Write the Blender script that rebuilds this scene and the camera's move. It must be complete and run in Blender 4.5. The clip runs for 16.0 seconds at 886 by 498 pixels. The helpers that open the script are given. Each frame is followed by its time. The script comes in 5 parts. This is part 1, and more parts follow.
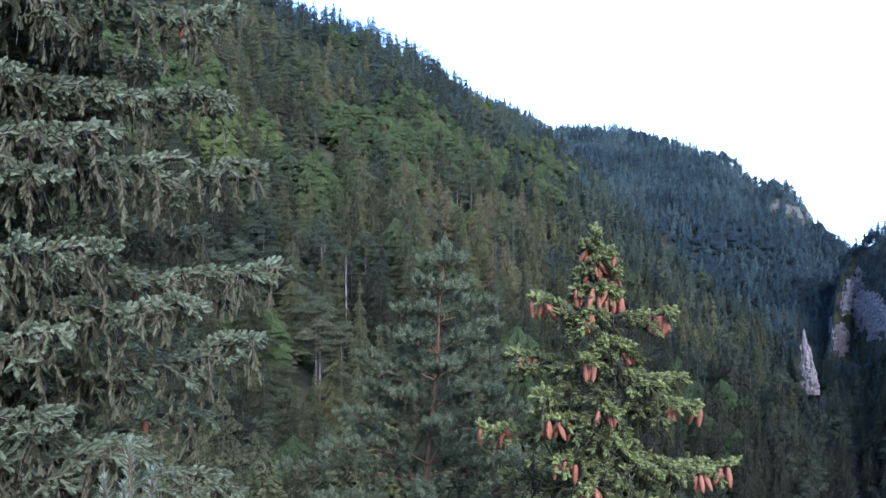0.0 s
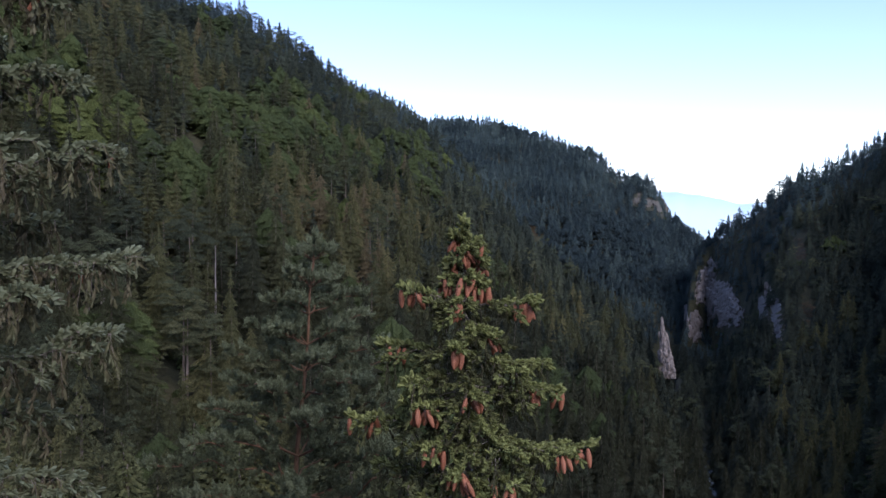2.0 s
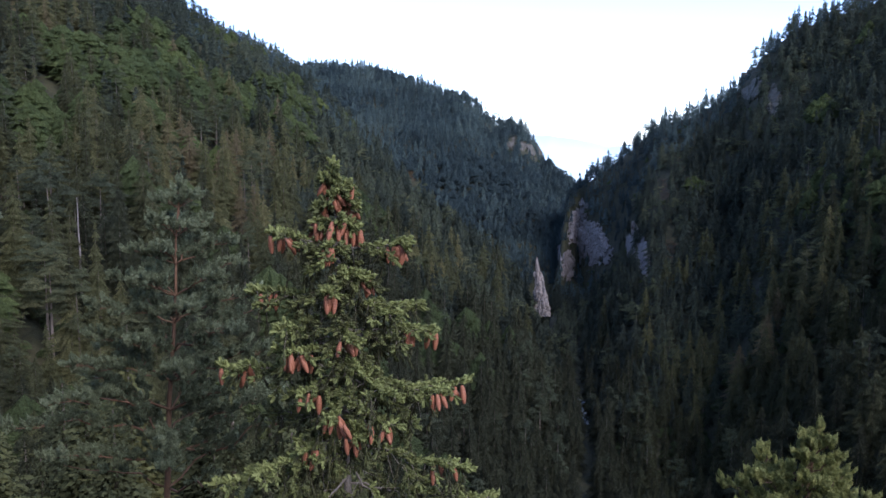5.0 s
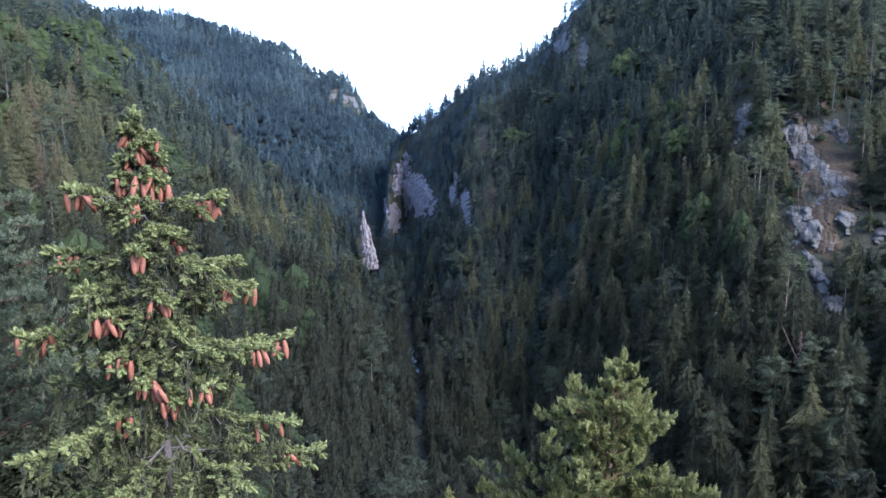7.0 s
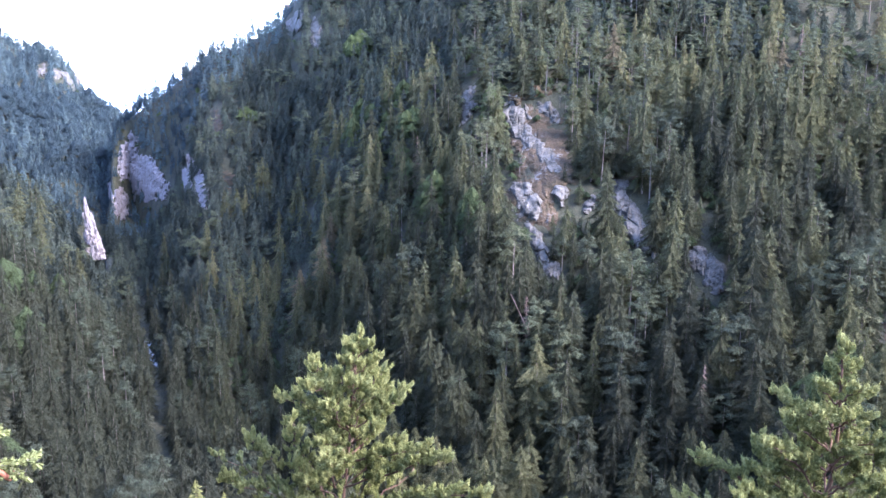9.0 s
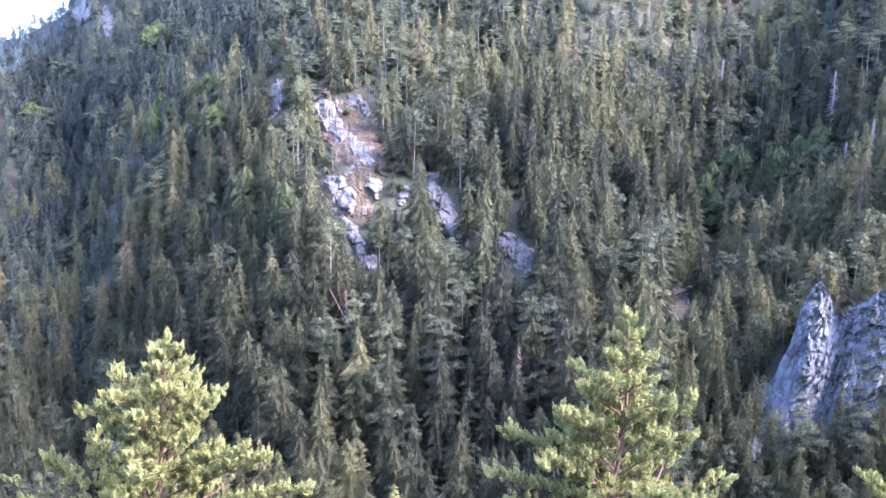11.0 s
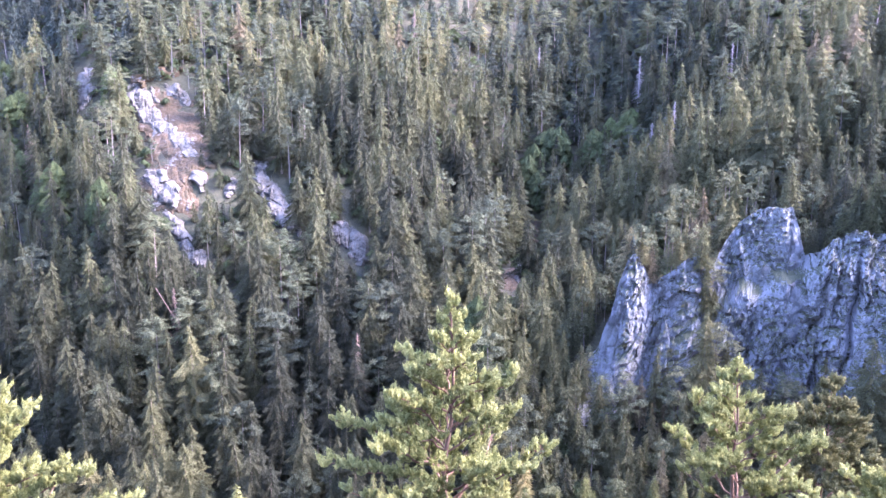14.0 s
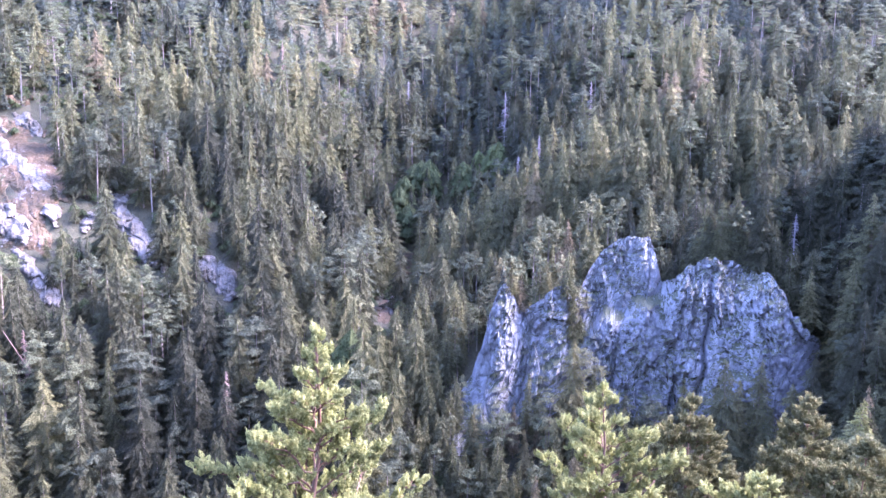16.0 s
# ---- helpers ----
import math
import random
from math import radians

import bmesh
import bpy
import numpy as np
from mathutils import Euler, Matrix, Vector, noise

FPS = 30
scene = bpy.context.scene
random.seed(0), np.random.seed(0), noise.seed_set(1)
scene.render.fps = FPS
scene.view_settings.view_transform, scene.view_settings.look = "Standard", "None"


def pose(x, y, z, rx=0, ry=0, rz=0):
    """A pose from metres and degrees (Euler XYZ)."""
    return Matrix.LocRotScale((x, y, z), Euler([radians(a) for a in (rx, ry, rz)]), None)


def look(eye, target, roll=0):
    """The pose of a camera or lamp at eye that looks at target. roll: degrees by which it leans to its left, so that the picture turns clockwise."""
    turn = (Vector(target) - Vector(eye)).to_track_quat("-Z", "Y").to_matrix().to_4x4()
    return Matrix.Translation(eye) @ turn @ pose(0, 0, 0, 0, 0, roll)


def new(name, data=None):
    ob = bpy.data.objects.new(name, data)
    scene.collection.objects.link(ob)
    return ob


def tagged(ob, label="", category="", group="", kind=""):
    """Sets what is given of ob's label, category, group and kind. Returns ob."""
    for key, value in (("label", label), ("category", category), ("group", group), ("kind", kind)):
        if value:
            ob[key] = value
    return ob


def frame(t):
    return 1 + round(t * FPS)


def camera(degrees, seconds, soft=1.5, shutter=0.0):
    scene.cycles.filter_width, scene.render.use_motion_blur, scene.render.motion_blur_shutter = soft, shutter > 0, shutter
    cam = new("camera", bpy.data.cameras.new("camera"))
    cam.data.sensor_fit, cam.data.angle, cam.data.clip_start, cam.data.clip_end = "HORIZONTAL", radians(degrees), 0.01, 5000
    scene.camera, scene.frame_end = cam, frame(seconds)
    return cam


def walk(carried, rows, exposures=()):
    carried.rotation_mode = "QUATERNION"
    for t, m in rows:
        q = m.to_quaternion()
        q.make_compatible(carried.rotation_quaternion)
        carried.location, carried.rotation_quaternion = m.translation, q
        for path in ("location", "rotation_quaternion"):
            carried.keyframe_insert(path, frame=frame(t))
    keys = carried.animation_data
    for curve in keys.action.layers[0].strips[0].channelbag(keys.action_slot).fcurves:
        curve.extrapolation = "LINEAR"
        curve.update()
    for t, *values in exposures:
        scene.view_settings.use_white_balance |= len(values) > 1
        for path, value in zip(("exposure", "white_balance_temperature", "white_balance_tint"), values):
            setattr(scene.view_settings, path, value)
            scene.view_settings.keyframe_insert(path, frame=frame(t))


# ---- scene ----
cam = camera(57.10, 16.0)
EYE = 1.6
PATH = [
    (0.0, 0.000, -0.000, 0.000, -0.00, -2.00, -0.00),
    (0.5, 0.007, -0.007, -0.003, -2.93, -2.12, -0.09),
    (1.0, 0.017, 0.000, -0.006, -5.03, -2.21, -0.27),
    (1.5, 0.024, -0.001, -0.009, -6.88, -2.39, -0.40),
    (2.0, 0.034, -0.010, -0.009, -8.80, -2.59, -0.50),
    (2.5, 0.049, 0.001, -0.012, -10.40, -2.80, -0.32),
    (3.0, 0.065, 0.009, -0.018, -12.13, -3.08, -0.22),
    (3.5, 0.072, 0.006, -0.021, -13.67, -3.71, 0.07),
    (6.0, 0.127, 0.018, -0.052, -22.18, -8.17, 0.20),
    (6.5, 0.147, 0.015, -0.060, -26.02, -8.97, 0.33),
    (7.0, 0.161, 0.015, -0.063, -29.68, -9.74, 0.54),
    (7.5, 0.179, 0.010, -0.069, -32.94, -10.13, 0.29),
    (8.0, 0.206, 0.001, -0.078, -40.46, -10.65, -0.44),
    (8.5, 0.215, -0.011, -0.082, -45.35, -11.04, -0.61),
    (9.0, 0.236, -0.025, -0.078, -47.84, -11.16, -0.28),
    (9.5, 0.263, -0.040, -0.080, -51.04, -11.06, -0.19),
    (10.0, 0.279, -0.053, -0.087, -54.85, -11.11, -0.22),
    (12.5, 0.154, -0.178, -0.039, -67.26, -12.23, -0.20),
    (13.0, 0.185, -0.184, -0.041, -69.15, -12.25, -0.27),
    (13.5, 0.207, -0.184, -0.049, -70.88, -12.34, -0.07),
    (14.0, 0.217, -0.188, -0.053, -72.89, -12.45, 0.17),
    (14.5, 0.252, -0.195, -0.063, -74.83, -12.52, 0.12),
    (15.0, 0.282, -0.196, -0.074, -77.10, -12.26, -0.41),
    (15.5, 0.316, -0.197, -0.080, -79.45, -11.03, -0.61),
    (16.0, 0.341, -0.201, -0.087, -81.85, -10.13, -0.67),
]
# rows: seconds, x, y, z from the first eye, yaw, pitch, roll
EXPOSURES = [(0.0, 2.25, 5280, 18), (0.5, 1.97, 5330, 19), (1.5, 1.34, 5730, 21), (2.0, 1.12, 6030, 23), (3.5, 0.85, 6330, 23), (6.0, 2.2, 5500, 20), (7.0, 2.65, 5430, 22), (8.0, 3.15, 5580, 26), (9.0, 3.89, 5660, 31), (10.0, 4.40, 5740, 36), (12.5, 4.90, 5950, 44), (14.5, 4.98, 5900, 48), (16.0, 5.1, 5780, 52)]
walk(cam, [(t, pose(x, y, EYE + z, 90 + p, r, a)) for t, x, y, z, a, p, r in PATH], EXPOSURES)

# ---- light ----
SUN_AZ, SUN_EL = 160.0, 37.0          # clockwise from the first view, and above the horizon
world = bpy.data.worlds.new("evening_sky")
scene.world = world
world.use_nodes = True
wn = world.node_tree.nodes
sky = wn.new("ShaderNodeTexSky")
sky.sky_type = "NISHITA"
sky.sun_disc = False
sky.sun_elevation, sky.sun_rotation = radians(SUN_EL), radians(SUN_AZ)
sky.altitude, sky.air_density, sky.dust_density, sky.ozone_density = 900, 0.8, 1.4, 1.0
wn["Background"].inputs["Strength"].default_value = 0.15
world.node_tree.links.new(sky.outputs[0], wn["Background"].inputs[0])
sun_data = bpy.data.lights.new("sun", "SUN")
sun_data.energy, sun_data.angle, sun_data.color = 1.5, radians(36), (1.0, 0.945, 0.88)
sun = new("sun", sun_data)
_a, _e = radians(SUN_AZ), radians(SUN_EL)
sun.matrix_basis = look((0, 0, 60), (-math.sin(_a) * math.cos(_e) * 50, -math.cos(_a) * math.cos(_e) * 50, 60 - math.sin(_e) * 50))


# ---- materials ----
def nodes_of(name):
    m = bpy.data.materials.new(name)
    m.use_nodes = True
    return m, m.node_tree.nodes, m.node_tree.links


def ramp_node(ns, stops):
    rn = ns.new("ShaderNodeValToRGB")
    while len(rn.color_ramp.elements) < len(stops):
        rn.color_ramp.elements.new(0.5)
    for e, (p, c) in zip(rn.color_ramp.elements, stops):
        e.position, e.color = p, (*c, 1)
    return rn


def noise_node(ns, ls, scale, detail=4.0, rough=0.6, coords=None):
    n = ns.new("ShaderNodeTexNoise")
    n.inputs["Scale"].default_value, n.inputs["Detail"].default_value, n.inputs["Roughness"].default_value = scale, detail, rough
    if coords is not None:
        ls.new(coords, n.inputs["Vector"])
    return n


def math_node(ns, ls, op, a, b):
    n = ns.new("ShaderNodeMath")
    n.operation = op
    for k, v in enumerate((a, b)):
        if isinstance(v, (int, float)):
            n.inputs[k].default_value = v
        else:
            ls.new(v, n.inputs[k])
    return n.outputs[0]


def mix_colour(ns, ls, fac, a, b, kind="MIX"):
    n = ns.new("ShaderNodeMix")
    n.data_type, n.blend_type = "RGBA", kind
    for k, v in ((0, fac), (6, a), (7, b)):
        if isinstance(v, (int, float)):
            n.inputs[k].default_value = v
        elif isinstance(v, tuple):
            n.inputs[k].default_value = (*v, 1)
        else:
            ls.new(v, n.inputs[k])
    return n.outputs[2]


def foliage(name, stops, spread=0.5, rough=0.6, sheen=0.25, through_light=0.0, per_object=False, grain=0.0, ragged=0.0, gaps=0.5):
    """Leaf or needle colour: tree-to-tree tint along the stops, spray-to-spray variation, a little gloss."""
    m, ns, ls = nodes_of(name)
    b = ns["Principled BSDF"]
    geo = ns.new("ShaderNodeNewGeometry")
    if per_object:
        tint = ns.new("ShaderNodeObjectInfo").outputs["Random"]
    else:
        at_n = ns.new("ShaderNodeAttribute")
        at_n.attribute_name = "tint"
        tint = at_n.outputs["Fac"]
    ramp = ramp_node(ns, stops)
    ls.new(tint, ramp.inputs[0])
    island = geo.outputs["Random Per Island"]
    value = math_node(ns, ls, "MULTIPLY_ADD", island, spread)
    value.node.inputs[2].default_value = 1.0 - spread * 0.5
    if grain:
        tc = ns.new("ShaderNodeTexCoord")
        fleck = noise_node(ns, ls, grain, 3, 0.75, tc.outputs["Object"])
        fleck = math_node(ns, ls, "MULTIPLY_ADD", fleck.outputs[0], 1.2)
        fleck.node.inputs[2].default_value = 0.35
        value = math_node(ns, ls, "MULTIPLY", value, math_node(ns, ls, "MAXIMUM", fleck, 0.25))
    hsv = ns.new("ShaderNodeHueSaturation")
    ls.new(ramp.outputs[0], hsv.inputs["Color"])
    ls.new(value, hsv.inputs["Value"])
    ls.new(hsv.outputs[0], b.inputs["Base Color"])
    b.inputs["Roughness"].default_value = rough
    b.inputs["Specular IOR Level"].default_value = sheen
    if through_light:
        tr = ns.new("ShaderNodeBsdfTranslucent")
        ls.new(hsv.outputs[0], tr.inputs[0])
        mx = ns.new("ShaderNodeMixShader")
        mx.inputs[0].default_value = through_light
        ls.new(b.outputs[0], mx.inputs[1])
        ls.new(tr.outputs[0], mx.inputs[2])
        ls.new(mx.outputs[0], ns["Material Output"].inputs[0])
        if ragged:
            # each spray is cut up into needles with gaps between them, and stands out unevenly
            tc2 = ns.new("ShaderNodeTexCoord")
            teeth = noise_node(ns, ls, ragged, 2, 0.65, tc2.outputs["Object"])
            cut = math_node(ns, ls, "GREATER_THAN", teeth.outputs[0], gaps)
            clear = ns.new("ShaderNodeBsdfTransparent")
            mc = ns.new("ShaderNodeMixShader")
            ls.new(cut, mc.inputs[0])
            ls.new(clear.outputs[0], mc.inputs[1])
            ls.new(mx.outputs[0], mc.inputs[2])
            ls.new(mc.outputs[0], ns["Material Output"].inputs[0])
            lump = noise_node(ns, ls, ragged * 0.55, 3, 0.7, tc2.outputs["Object"])
            bn = ns.new("ShaderNodeBump")
            bn.inputs["Strength"].default_value, bn.inputs["Distance"].default_value = 1.0, 2.4 / ragged
            ls.new(lump.outputs[0], bn.inputs["Height"])
            ls.new(bn.outputs[0], b.inputs["Normal"])
            ls.new(bn.outputs[0], tr.inputs["Normal"])
            fleck2 = math_node(ns, ls, "MULTIPLY_ADD", lump.outputs[0], 2.6)
            fleck2.node.inputs[2].default_value = -0.3
            ls.new(math_node(ns, ls, "MULTIPLY", value, math_node(ns, ls, "MAXIMUM", fleck2, 0.2)), hsv.inputs["Value"])
    return m


def surface(name, stops, scale, fine, bump=0.3, dist=0.05, rough=0.85, stretch=(1, 1, 1), coords="Object", sheen=0.3):
    """Rock, bark and soil: two scales of noise drive colour, a bump gives the grain."""
    m, ns, ls = nodes_of(name)
    b = ns["Principled BSDF"]
    tc = ns.new("ShaderNodeTexCoord")
    mp = ns.new("ShaderNodeMapping")
    mp.inputs["Scale"].default_value = stretch
    ls.new(tc.outputs[coords], mp.inputs[0])
    big = noise_node(ns, ls, scale, 5, 0.65, mp.outputs[0])
    small = noise_node(ns, ls, fine, 8, 0.7, mp.outputs[0])
    both = math_node(ns, ls, "MULTIPLY_ADD", small.outputs[0], 0.5)
    half = math_node(ns, ls, "MULTIPLY", big.outputs[0], 0.5)
    ls.new(half, both.node.inputs[2])
    ramp = ramp_node(ns, stops)
    ls.new(both, ramp.inputs[0])
    ls.new(ramp.outputs[0], b.inputs["Base Color"])
    bn = ns.new("ShaderNodeBump")
    bn.inputs["Strength"].default_value, bn.inputs["Distance"].default_value = bump, dist
    ls.new(both, bn.inputs["Height"])
    ls.new(bn.outputs[0], b.inputs["Normal"])
    b.inputs["Roughness"].default_value, b.inputs["Specular IOR Level"].default_value = rough, sheen
    return m


M_SPRUCE = foliage("spruce_needles", [(0.0, (0.036, 0.041, 0.027)), (0.35, (0.060, 0.066, 0.036)), (0.7, (0.101, 0.106, 0.050)), (0.9, (0.134, 0.129, 0.060)), (1.0, (0.129, 0.103, 0.066))], 0.18, 0.75, 0.03, 0.40, grain=0.42, ragged=4.2, gaps=0.49)
M_PINE = foliage("pine_needles", [(0.0, (0.058, 0.070, 0.045)), (0.6, (0.087, 0.101, 0.056)), (1.0, (0.121, 0.125, 0.064))], 0.18, 0.75, 0.03, 0.40, grain=0.42, ragged=4.2, gaps=0.49)
M_LEAF = foliage("broad_leaves", [(0.0, (0.052, 0.071, 0.033)), (0.6, (0.081, 0.105, 0.041)), (0.7, (0.090, 0.118, 0.044)), (1.0, (0.166, 0.170, 0.043))], 0.30, 0.7, 0.03, 0.40, grain=0.42, ragged=4.2, gaps=0.44)
# aerial haze put into the colour: bluer needles for the middle and far woods
M_SPRUCE_MID_HAZE = foliage("haze_tinted_mid_needles", [(0.0, (0.034, 0.044, 0.036)), (0.5, (0.056, 0.070, 0.053)), (1.0, (0.088, 0.104, 0.068))], 0.18, 0.75, 0.03, 0.40, grain=0.6, ragged=3.0, gaps=0.48)
M_SPRUCE_HAZE = foliage("haze_blue_far_needles", [(0.0, (0.042, 0.062, 0.065)), (0.5, (0.065, 0.095, 0.095)), (1.0, (0.096, 0.132, 0.119))], 0.18, 0.75, 0.03, 0.40, grain=0.6, ragged=3.0, gaps=0.48)
M_BARK = surface("grey_bark", [(0.3, (0.07, 0.06, 0.05)), (0.7, (0.20, 0.17, 0.145))], 3, 14, 0.5, 0.02, stretch=(1, 1, 0.3))
M_SOIL = surface("forest_floor", [(0.36, (0.010, 0.011, 0.006)), (0.45, (0.020, 0.022, 0.010)), (0.52, (0.036, 0.038, 0.016)), (0.58, (0.046, 0.040, 0.021)), (0.66, (0.026, 0.038, 0.014))], 0.16, 1.7, 1.0, 0.6)
M_ROCK = surface("limestone", [(0.38, (0.017, 0.017, 0.013)), (0.44, (0.040, 0.036, 0.024)), (0.49, (0.079, 0.074, 0.058)), (0.60, (0.117, 0.110, 0.089))], 0.25, 1.1, 0.9, 0.7, stretch=(1, 1, 0.45))
M_WATER = surface("stream_water", [(0.3, (0.10, 0.13, 0.14)), (0.7, (0.35, 0.38, 0.40))], 0.4, 3, 0.4, 0.1, 0.2)


# ---- building helpers ----
def smooth(a, b, x):
    t = np.clip((x - a) / (b - a), 0, 1)
    return t * t * (3 - 2 * t)


def lattice(ix, iy, iz, seed):
    h = (ix.astype(np.int64) * 374761393 + iy.astype(np.int64) * 668265263 + iz.astype(np.int64) * 2147483647 + seed * 974634777) & 0xFFFFFFFF
    h = ((h ^ (h >> 13)) * 1274126177) & 0xFFFFFFFF
    return ((h ^ (h >> 16)) & 0xFFFF) / 65535.0


def value_noise(p, seed=0):
    """Smooth noise in 0..1 at the points p (n, 3)."""
    i = np.floor(p).astype(np.int64)
    f = p - i
    f = f * f * (3 - 2 * f)
    out = 0
    for dx in (0, 1):
        for dy in (0, 1):
            for dz in (0, 1):
                w = (f[:, 0] if dx else 1 - f[:, 0]) * (f[:, 1] if dy else 1 - f[:, 1]) * (f[:, 2] if dz else 1 - f[:, 2])
                out = out + w * lattice(i[:, 0] + dx, i[:, 1] + dy, i[:, 2] + dz, seed)
    return out


def fbm(p, octaves=4, seed=0):
    total, amp, norm = 0, 1.0, 0
    for k in range(octaves):
        total = total + amp * value_noise(p * 2 ** k + 17.3 * k, seed + k)
        norm += amp
        amp *= 0.5
    return total / norm


def facets(p, seed=0):
    """Broken rock: tilted faces, cell by cell, about -1..1, and the distance to the nearest joint."""
    i = np.floor(p).astype(np.int64)
    best, second = np.full(len(p), 9.0), np.full(len(p), 9.0)
    val = np.zeros(len(p))
    for dx in (-1, 0, 1):
        for dy in (-1, 0, 1):
            for dz in (-1, 0, 1):
                c = i + np.array((dx, dy, dz))
                h = [lattice(c[:, 0], c[:, 1], c[:, 2], seed + 13 * k) for k in range(6)]
                d = p - c - np.stack(h[:3], 1)
                dist = np.sqrt((d * d).sum(1))
                face = (h[3] - 0.5) * 1.2 + d[:, 0] * (h[4] - 0.5) * 2.4 + d[:, 2] * (h[5] - 0.5) * 2.4
                nearer = dist < best
                second = np.where(nearer, best, np.minimum(second, dist))
                val = np.where(nearer, face, val)
                best = np.minimum(best, dist)
    return val, second - best


def mesh_from(name, verts, faces, mats, tint=None, index=None, flat=True, normals=None):
    """A mesh out of numpy arrays: faces are all triangles or all quads."""
    me = bpy.data.meshes.new(name)
    verts, faces = np.asarray(verts, np.float32), np.asarray(faces, np.int32)
    k = faces.shape[1]
    me.vertices.add(len(verts))
    me.vertices.foreach_set("co", verts.ravel())
    me.loops.add(faces.size)
    me.loops.foreach_set("vertex_index", faces.ravel())
    me.polygons.add(len(faces))
    me.polygons.foreach_set("loop_start", np.arange(0, faces.size, k, dtype=np.int32))
    me.polygons.foreach_set("loop_total", np.full(len(faces), k, np.int32))
    for m in mats:
        me.materials.append(m)
    if index is not None:
        me.polygons.foreach_set("material_index", np.asarray(index, np.int32))
    if tint is not None:
        me.attributes.new("tint", "FLOAT", "POINT").data.foreach_set("value", np.asarray(tint, np.float32))
    me.update(calc_edges=True)
    me.polygons.foreach_set("use_smooth", np.full(len(faces), not flat or normals is not None))
    if normals is not None:
        me.normals_split_custom_set_from_vertices(np.asarray(normals, np.float32))
    return me


def part(name, me, parent=None, label=""):
    ob = new(name, me)
    if parent is not None:
        ob.parent = parent
    if label:
        ob["label"] = label
    return ob


def scatter(template, mats):
    """Copies of a template (verts, tris) under the 4 x 4 matrices mats, joined."""
    v, f = template
    mats = np.asarray(mats)
    out = np.einsum("nij,vj->nvi", mats[:, :3, :3], v) + mats[:, None, :3, 3]
    faces = f[None] + (np.arange(len(mats)) * len(v))[:, None, None]
    return out.reshape(-1, 3), faces.reshape(-1, f.shape[1])


def joined(pieces):
    vs, fs, n = [], [], 0
    for v, f in pieces:
        vs.append(v)
        fs.append(f + n)
        n += len(v)
    return np.concatenate(vs), np.concatenate(fs)


def tube(points, radii, sides=5):
    """A tapered tube of triangles along a line."""
    pts = np.asarray(points, float)
    d = np.gradient(pts, axis=0)
    d /= np.linalg.norm(d, axis=1)[:, None] + 1e-9
    up = np.where(np.abs(d[:, 2:3]) > 0.9, np.array([[1.0, 0, 0]]), np.array([[0, 0, 1.0]]))
    a = np.cross(d, up)
    a /= np.linalg.norm(a, axis=1)[:, None] + 1e-9
    b = np.cross(d, a)
    ang = np.arange(sides) * 2 * np.pi / sides
    ring = np.cos(ang)[None, :, None] * a[:, None] + np.sin(ang)[None, :, None] * b[:, None]
    v = (pts[:, None] + ring * np.asarray(radii, float)[:, None, None]).reshape(-1, 3)
    f = []
    for i in range(len(pts) - 1):
        for j in range(sides):
            p, q = i * sides + j, i * sides + (j + 1) % sides
            f += [(p, q, q + sides), (p, q + sides, p + sides)]
    return v, np.array(f)


def frames_along(dirs, ups, scales, places):
    """4 x 4 matrices whose x axis runs along dirs."""
    x = dirs / (np.linalg.norm(dirs, axis=1)[:, None] + 1e-9)
    y = np.cross(ups, x)
    y /= np.linalg.norm(y, axis=1)[:, None] + 1e-9
    z = np.cross(x, y)
    m = np.zeros((len(x), 4, 4))
    s = scales if scales.ndim == 2 else np.repeat(scales[:, None], 3, 1)
    m[:, :3, 0], m[:, :3, 1], m[:, :3, 2] = x * s[:, 0:1], y * s[:, 1:2], z * s[:, 2:3]
    m[:, :3, 3], m[:, 3, 3] = places, 1
    return m


def spot(az, el, r):
    """The point seen from the first eye at that bearing and elevation, r metres off in plan."""
    return np.array((r * math.sin(radians(az)), r * math.cos(radians(az)), EYE + r * math.tan(radians(el))))


# ---- the land ----
# Every line is a bearing (degrees clockwise), with a distance and a height or an elevation seen from the eye.
FLOOR_NEAR = ((-60, 90), (-30, 120), (0, 170), (28, 215), (50, 140), (80, 110), (100, 115), (125, 120))
FLOOR_FAR = ((-60, 110), (-30, 140), (0, 190), (15, 215), (22, 238), (25.5, 290), (26.4, 420), (27.0, 600), (27.5, 420), (28.4, 285), (31, 240), (38, 200), (50, 165), (65, 150), (80, 140), (100, 150), (125, 160))
FLOOR_Z = ((-60, -45), (-30, -60), (0, -85), (28, -120), (50, -105), (80, -98), (100, -90), (125, -80))
LEFT_EL = ((-60, 30), (-30, 24), (-10, 14.5), (-6.8, 13.7), (-3.7, 12.6), (-1.7, 11.4), (0.2, 9.9), (4.2, 8.3), (6.7, 7.4), (8.5, 5.5), (12.3, 2.0), (15.7, -1.9), (21.9, -6.4), (24.6, -10.4), (25.6, -12), (26.6, -14), (40, -16))
LEFT_R = ((-60, 560), (-10, 690), (6.7, 780), (12.3, 680), (15.7, 620), (21.9, 540), (24.6, 500), (40, 480))
FAR_EL = ((-30, 3), (0, 5.5), (9.6, 6.2), (12.3, 6.0), (14.9, 5.2), (17.9, 4.4), (19.8, 3.6), (20.5, 2.5), (22.8, 2.0), (23.6, 1.5), (24.1, 0.0), (25.8, -1.4), (27, -3), (32, -6), (60, -8))
RIGHT_EL = ((24.9, -14), (25.4, -7), (25.8, -3.4), (26.2, -1.6), (28, -0.2), (29.5, 0.9), (31.9, 2.9), (34.2, 3.9), (36.1, 4.8), (37.6, 6.0), (38.2, 7.1), (40, 8.5), (45, 10.5), (55, 14), (70, 17), (90, 18), (110, 15), (140, 10), (180, 6))
